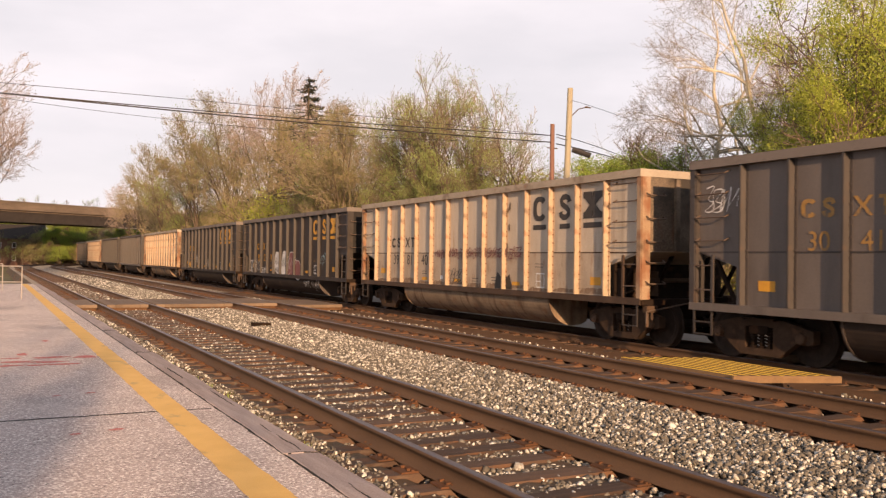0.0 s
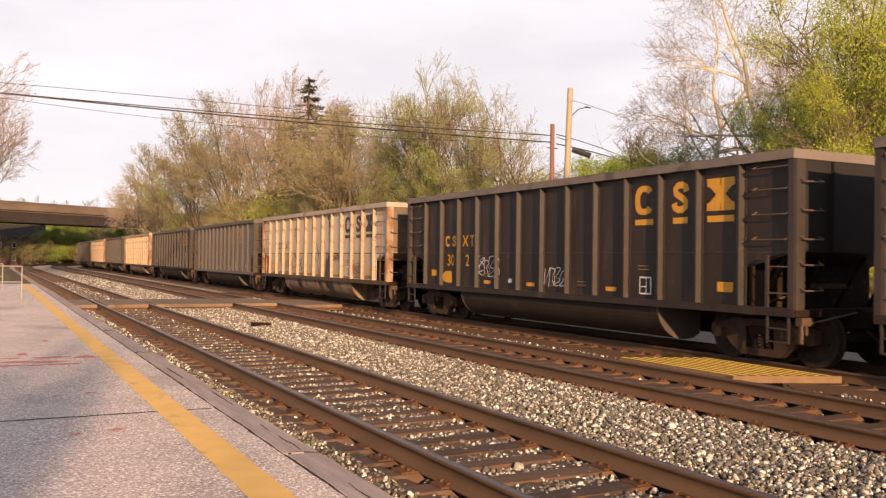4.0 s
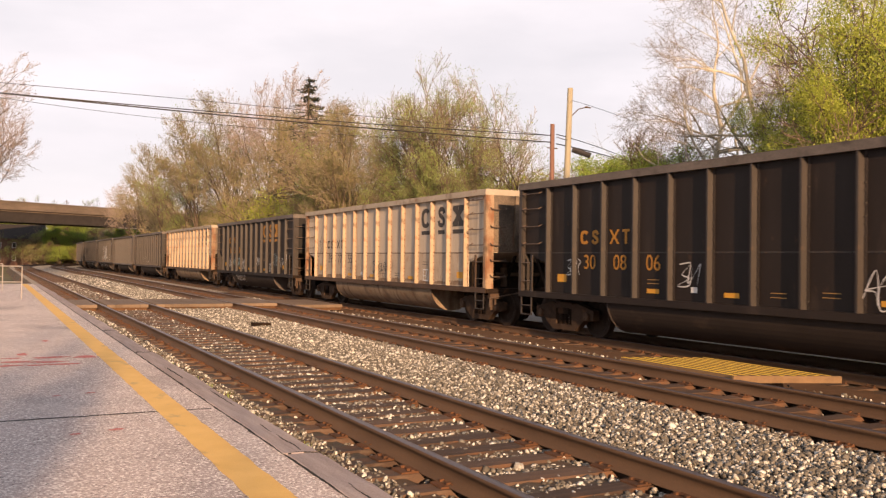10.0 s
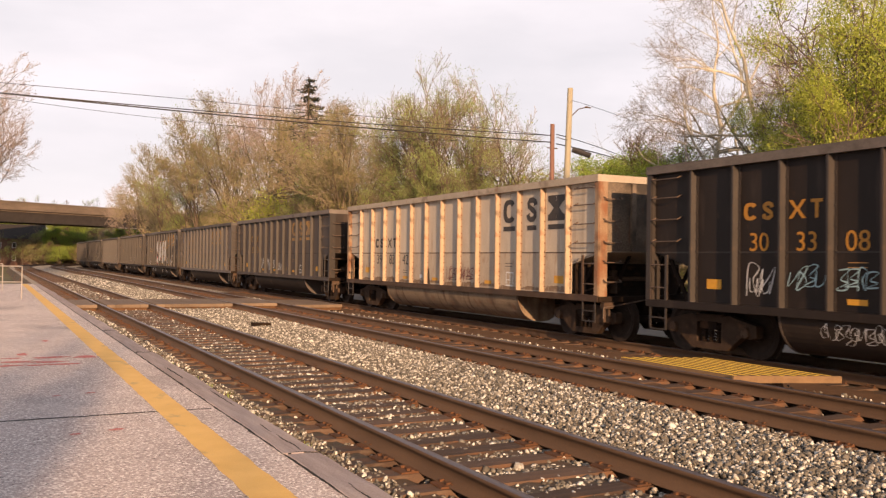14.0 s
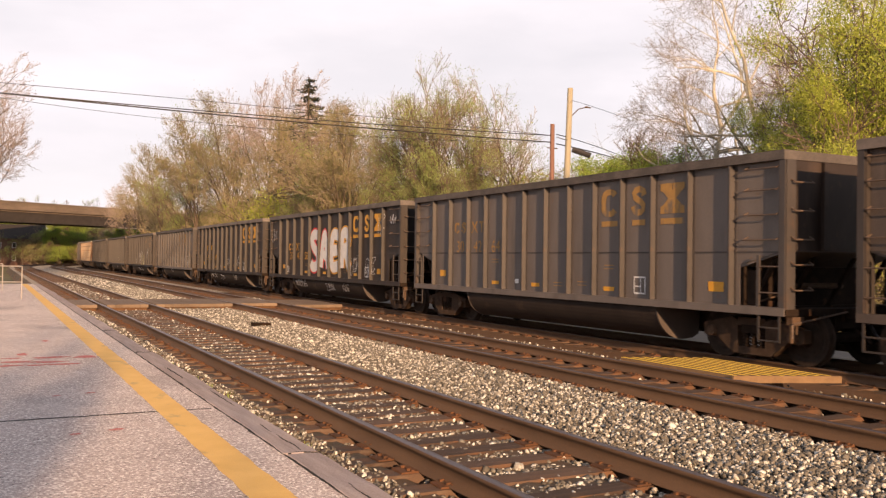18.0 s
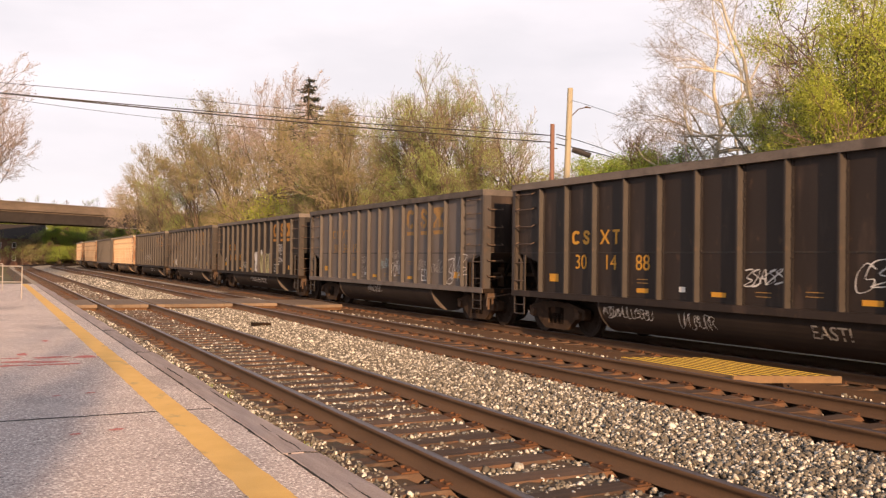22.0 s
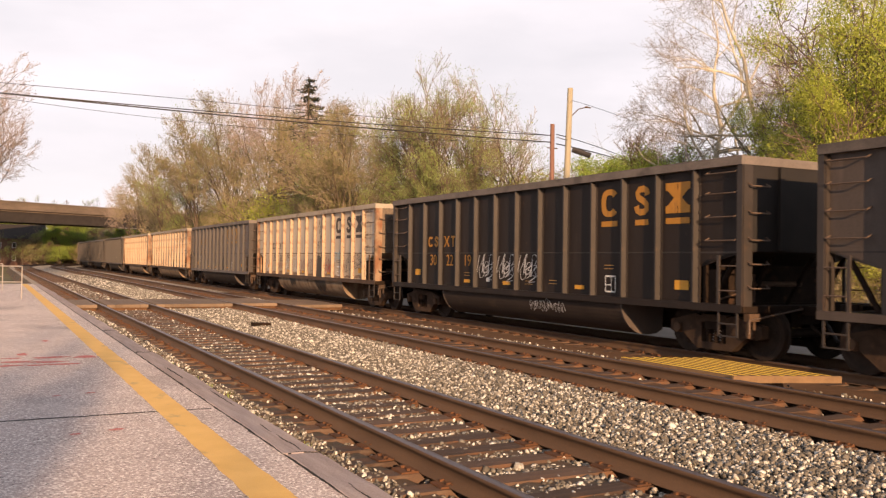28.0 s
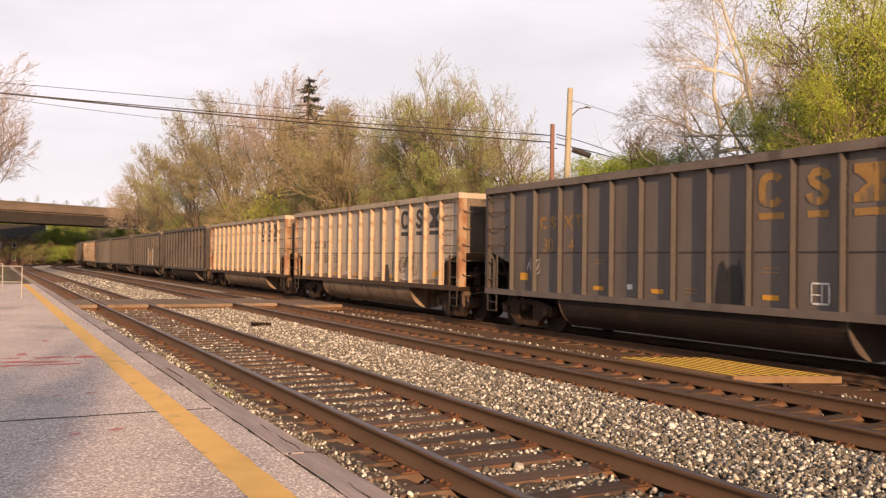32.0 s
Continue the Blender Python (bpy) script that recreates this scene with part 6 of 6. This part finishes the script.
def conifer_kind(name):
    g = random.Random(8)
    segs, ends = [], []
    segs.append((Vector((0, 0, -0.3)), Vector((0, 0, 10.0)), 0.2, 0.02, 0))
    for k in range(48):
        z = 1.4 + 8.5 * (k + g.uniform(-0.6, 0.6)) / 48
        reach = 2.7 * max(0.0, 1 - (z - 1.4) / 8.7) + 0.08
        for j in range(4):
            a = g.uniform(0, 6.283)
            r = reach * g.uniform(0.45, 1.2)
            tip = Vector((math.cos(a) * r, math.sin(a) * r, z - r * g.uniform(0.05, 0.3)))
            segs.append((Vector((0, 0, z)), tip, 0.03, 0.01, 2))
            for i in range(7):
                ends.append(Vector((0, 0, z)).lerp(tip, 0.15 + 0.85 * i / 6))
    tree_kind(name, M_BARK, M_BARK, segs, ends, (5200, 0.045, 0.05, 5), M_NEEDLE)


s, e = skeleton(21, 12, (5, 5, 5, 4, 4), (36, 42, 44, 46, 48), (0.74, 0.64, 0.60, 0.56, 0.55), 0.38, 0.12, r_base=0.012)
tree_kind("bare_a", M_BARK, M_PALETWIG, s, e, (6000, 0.024, 0.08, 1), M_RED_BUD, 0.65)
s, e = skeleton(22, 12, (6, 5, 4, 4, 3), (30, 36, 40, 42, 45), (0.80, 0.66, 0.62, 0.60, 0.56), 0.34, 0.16, 0.12, r_base=0.012)
tree_kind("bare_b", M_BARK, M_TWIG, s, e, (7000, 0.022, 0.12, 2, 0.0), M_LEAF3, 0.6)
s, e = skeleton(23, 11, (6, 6, 5, 4, 4), (40, 44, 45, 48, 50), (0.78, 0.62, 0.58, 0.56, 0.52), 0.34, 0.12, r_base=0.010, bare_below=0.2)
tree_kind("budding_a", M_BARK, M_TWIG, s, e, (17000, 0.024, 0.15, 3), M_BUD, 0.7)
s, e = skeleton(24, 11, (6, 6, 5, 4, 4), (40, 44, 45, 48, 50), (0.78, 0.62, 0.58, 0.56, 0.52), 0.34, 0.12, r_base=0.010, bare_below=0.2)
tree_kind("budding_b", M_BARK, M_DTWIG, s, e, (17000, 0.026, 0.14, 4, 0.05), M_LEAF3, 0.7)
s, e = skeleton(25, 10, (7, 6, 5, 4, 3), (46, 46, 46, 48, 50), (0.8, 0.6, 0.55, 0.55, 0.5), 0.32, 0.10, bare_below=0.2)
tree_kind("green_a", M_BARK, M_DTWIG, s, e, (125000, 0.0165, 0.17, 5, -0.04), M_LEAF, 0.8)
s, e = skeleton(26, 10, (7, 6, 5, 4, 3), (46, 46, 46, 48, 50), (0.75, 0.6, 0.55, 0.55, 0.5), 0.30, 0.10, bare_below=0.15)
tree_kind("green_b", M_BARK, M_DTWIG, s, e, (80000, 0.024, 0.16, 6, -0.2), M_LEAF2, 0.8)
s, e = skeleton(27, 5, (5, 5, 4, 3), (35, 40, 45, 48), (0.7, 0.6, 0.55, 0.5), 0.42, 0.12, stems=6, r_base=0.010, bare_below=0.1)
tree_kind("brush_a", M_TWIG, M_TWIG, s, e, (12000, 0.028, 0.14, 7), M_BUD, 0.8)
s, e = skeleton(28, 5, (5, 5, 4, 3), (35, 40, 45, 48), (0.7, 0.6, 0.55, 0.5), 0.42, 0.12, stems=6, r_base=0.010, bare_below=0.1)
tree_kind("brush_b", M_TWIG, M_TWIG, s, e, (15000, 0.032, 0.16, 8), M_LEAF, 0.8)
s, e = skeleton(29, 16, (9, 6, 6, 5, 4), (55, 50, 50, 54, 54), (0.50, 0.62, 0.58, 0.56, 0.55), 0.78, 0.04, 0.20, r_base=0.0165, bare_below=0.34, lean=0.12)
tree_kind("sycamore", M_PALEBARK, M_STWIG, s, e, (2500, 0.016, 0.1, 9), M_RED_BUD, 0.55)
conifer_kind("conifer")

TREE_WORDS = {"bare_a": ("tall bare tree with pinkish budding twigs", "tree"), "bare_b": ("tall bare grey-brown tree among the woods", "tree"), "budding_a": ("brown budding tree with fine dense twigs", "tree"), "budding_b": ("half-leafed tree with yellow-green spring leaves", "tree"), "green_a": ("bushy tree in fresh yellow-green spring leaf", "tree"), "green_b": ("round tree in mid-green spring leaf", "tree"), "brush_a": ("tangled brown brush at the edge of the woods", "shrub"), "brush_b": ("low shrub in yellow-green spring leaf", "shrub"), "sycamore": ("pale-barked leafless sycamore with spreading limbs", "tree"), "conifer": ("dark green conifer standing above the bare woods", "tree")}
NOMINAL = {}
for kind, meshes in TREES.items():
    co = np.empty(len(meshes[1][1].vertices) * 3, np.float32)
    meshes[1][1].vertices.foreach_get("co", co)
    NOMINAL[kind] = float(np.percentile(co.reshape(-1, 3)[:, 2], 99.7))


def plant(kind, x, y, height, turn, wide=1.0):
    words, category = TREE_WORDS[kind]
    top = tagged(new("shrub" if category == "shrub" else "tree"), words, category, "trees along the railway")
    k = height / NOMINAL[kind]
    top.matrix_basis = Matrix.Translation((x, y, land(x, y))) @ Matrix.Rotation(radians(turn), 4, "Z") @ Matrix.Diagonal((k * wide, k * wide, k, 1))
    for name, me in TREES[kind]:
        put(name, me, top)


for kind, rows in [
    ("bare_a", [(-2.1, 68.7, 17.0, 301, 0.95), (-0.3, 84.6, 16.8, 94, 0.8), (22.0, 157.5, 14.7, 39, 1.1), (26.4, 94.4, 21.4, 216, 0.8), (27.9, 91.4, 22.2, 292, 0.75), (27.9, 75.7, 16.3, 316, 0.75)]),
    ("budding_a", [(22.1, 140.6, 16.1, 107, 0.8), (22.2, 125.9, 17.1, 148, 0.85), (23.0, 106.3, 18.4, 162, 0.9), (25.1, 97.3, 19.8, 120, 0.8), (27.9, 84.7, 16.8, 262, 0.9), (24.2, 83.2, 16.5, 357, 0.9), (23.7, 62.0, 12.7, 200, 1.0), (25.6, 61.0, 12.8, 98, 0.9)]),
    ("budding_b", [(22.6, 114.4, 18.0, 293, 0.8), (23.6, 68.8, 13.2, 67, 0.8), (25.9, 57.5, 13.2, 72, 0.75), (25.4, 49.9, 12.3, 155, 0.9), (25.2, 52.3, 11.6, 244, 0.8), (27.7, 49.9, 11.8, 240, 0.75), (25.4, 44.3, 9.0, 340, 0.8), (26.4, 42.6, 8.2, 152, 0.8)]),
    ("bare_b", [(23.9, 100.2, 19.7, 33, 0.8), (27.9, 68.9, 15.4, 19, 0.8), (28.5, 59.6, 16.6, 236, 0.95), (28.2, 53.6, 14.6, 110, 0.95), (29.0, 50.3, 14.0, 93, 0.95), (29.2, 46.4, 12.0, 54, 0.9)]),
    # first three: unseen, squeezed narrow, added behind the camera to shade the platform
    ("green_b", [(-7.5, -24.0, 10.5, 30, 0.30), (-6.0, -24.5, 9.0, 130, 0.16), (-11.3, -34.0, 13.5, 200, 0.30), (29.9, 37.5, 8.2, 79, 1.1), (30.9, 36.6, 8.7, 227, 1.3), (31.5, 36.6, 8.3, 336, 1.1), (36.3, 37.5, 7.7, 119, 0.9)]),
    # last sycamore: unseen, added behind the camera for shade streaks on the platform
    ("sycamore", [(32.6, 30.6, 17.6, 348, 0.95), (34.0, 31.2, 18.4, 120, 0.85), (38.6, 31.4, 19.2, 312, 0.75), (-9.6, -30.0, 14.0, 40, 0.5)]),
    ("green_a", [(29.4, 22.9, 10.8, 245, 0.9), (27.5, 19.4, 11.0, 136, 0.9), (30.0, 19.3, 11.6, 140, 0.85), (31.2, 25.0, 8.6, 14, 0.85), (25.4, 18.0, 7.6, 67, 0.9), (32.6, 26.6, 7.0, 200, 0.8), (31.0, 21.5, 9.6, 300, 0.9)]),
    ("conifer", [(26.4, 79.0, 18.4, 124, 1.35)])]:
    for row in rows:
        plant(kind, *row)
rnd = random.Random(77)
# undergrowth: a belt along the foot of the woods and behind the road
for i in range(70):
    y = 14 + i * 1.9 + rnd.uniform(-1, 1)
    x = 22.5 + rnd.uniform(0, 4) + 0.03 * max(0, y - 60)
    if 30 < y < 40 and x < 27:
        continue
    plant(rnd.choice(["brush_a", "brush_a", "brush_b"]), round(x, 1), round(y, 1), rnd.uniform(2.4, 3.6) + 0.014 * y, rnd.uniform(0, 360), 1.2)
for i in range(60):
    y = 44 + i * 1.8 + rnd.uniform(-1, 1)
    x = 26 + rnd.uniform(0, 2.5 + min(5.5, 0.25 * (y - 42)))
    plant(rnd.choice(["brush_a", "brush_b", "budding_a", "budding_a", "budding_b"]), round(x, 1), round(y, 1), rnd.uniform(4.5, 7.5) + 0.02 * (y - 44), rnd.uniform(0, 360), 1.1)
for i in range(22):
    plant(rnd.choice(["budding_b", "green_b", "budding_a"]), rnd.uniform(-30, 60), rnd.uniform(206, 240), rnd.uniform(7, 10), rnd.uniform(0, 360), 1.3)
for i in range(26):
    plant(rnd.choice(["brush_a", "brush_a", "brush_b"]), rnd.choice([rnd.uniform(-26, -8), rnd.uniform(8, 20)]), rnd.uniform(184, 198), rnd.uniform(3.5, 6), rnd.uniform(0, 360), 1.5)
for i in range(14):
    plant(rnd.choice(["brush_a", "brush_b"]), rnd.uniform(-14, -4), 60 + i * 8 + rnd.uniform(-2, 2), rnd.uniform(2.5, 5), rnd.uniform(0, 360), 1.4)
for i in range(44):
    y = 62 + i * 1.8 + rnd.uniform(-1, 1)
    plant(rnd.choice(["brush_a", "brush_a", "brush_b", "budding_a"]), round(23 + rnd.uniform(0, 5), 1), round(y, 1), rnd.uniform(5.5, 8.0), rnd.uniform(0, 360), 0.9)



# ---- a house far behind the bridge ----
def far_house(x, y, turn):
    top = tagged(new("house"), "brown house with white-framed windows far behind the bridge", "house")
    top.matrix_basis = pose(x, y, land(x, y), 0, 0, turn)
    part("wall", lambda bm: box(bm, -6, 6, -4, 4, 0, 5.4), M_POLE_RED, top)
    part("roof", lambda bm: prism(bm, [(-4.4, 5.3), (4.4, 5.3), (0, 8.2)], "x", -6.4, 6.4), M_GIRDER, top)
    for wx in (-4, -1.3, 1.3, 4):
        for wz in (1.0, 3.5):
            w = part("window", lambda bm: box(bm, wx - 0.38, wx + 0.38, -4.06, -3.98, wz, wz + 1.1), M_WHITE, top, "white window frame")
            part("pane", lambda bm: (box(bm, wx - 0.26, wx + 0.26, -4.09, -4.05, wz + 0.12, wz + 0.98)), M_CABLE, w)


far_house(3.4, 192.0, -8)
# greenery in front of the house and beyond the bridge
for kind, x, y, h, turn, wide in (("green_b", 11.6, 186.0, 8.6, 20, 0.95), ("green_b", 14.6, 190.0, 7.8, 140, 1.0), ("budding_b", 2.4, 181.0, 5.2, 10, 1.3), ("budding_b", 5.4, 182.5, 6.0, 80, 1.2), ("bare_b", 0.2, 183.0, 8.5, 130, 0.9), ("bare_b", 7.6, 185.5, 8.0, 250, 0.9), ("budding_b", 9.0, 180.5, 5.0, 300, 1.5), ("green_b", 12.0, 183.0, 4.4, 60, 1.5), ("budding_b", 15.6, 188.0, 5.2, 160, 1.5), ("budding_b", -1.0, 178.0, 5.0, 200, 1.5), ("green_b", 2.0, 206.0, 12.0, 30, 1.0), ("budding_b", 8.0, 207.0, 12.5, 130, 1.1), ("green_b", 14.0, 206.0, 12.0, 230, 1.0), ("budding_b", 20.0, 209.0, 12.0, 80, 1.1), ("budding_b", 18.5, 197.0, 8.0, 30, 1.2), ("budding_b", 23.0, 201.0, 8.5, 200, 1.3), ("green_b", 28.0, 204.0, 8.0, 90, 1.4), ("green_b", -3.0, 200.0, 11.0, 90, 1.2), ("bare_b", -2.6, 158.0, 12.5, 40, 0.7)):
    plant(kind, x, y, h, turn, wide)


# ---- motion of the train ----
def run(t):
    """Metres rolled since the start."""
    return 8.60836 * t + 0.0084099 * t * t - 3.639e-5 * t ** 3


def motions():
    times = [i * 1.0 for i in range(33)]
    for index, car in CARS:
        rows = []
        for t in times:
            s = CAR_AT[index + 2] - run(t)
            x, y, a = line_at(TRACKS[2][0], s)
            rows.append((t, pose(x, y, TRACKS[2][1], 0, 0, -90 - math.degrees(a))))
        walk(car, rows)
    turns = run(32.0) / 0.457
    steps = int(math.degrees(turns) / 80) + 1
    stamps = []
    for i in range(steps + 1):
        t = 32.0 * i / steps
        if not stamps or frame(t) > frame(stamps[-1]):
            stamps.append(t)
    for w, x, rz in WHEELS:
        way = 1 if rz == 0 else -1
        walk(w, [(t, pose(x, 0, 0.457, 0, way * math.degrees(run(t) / 0.457), 0)) for t in stamps])


motions()
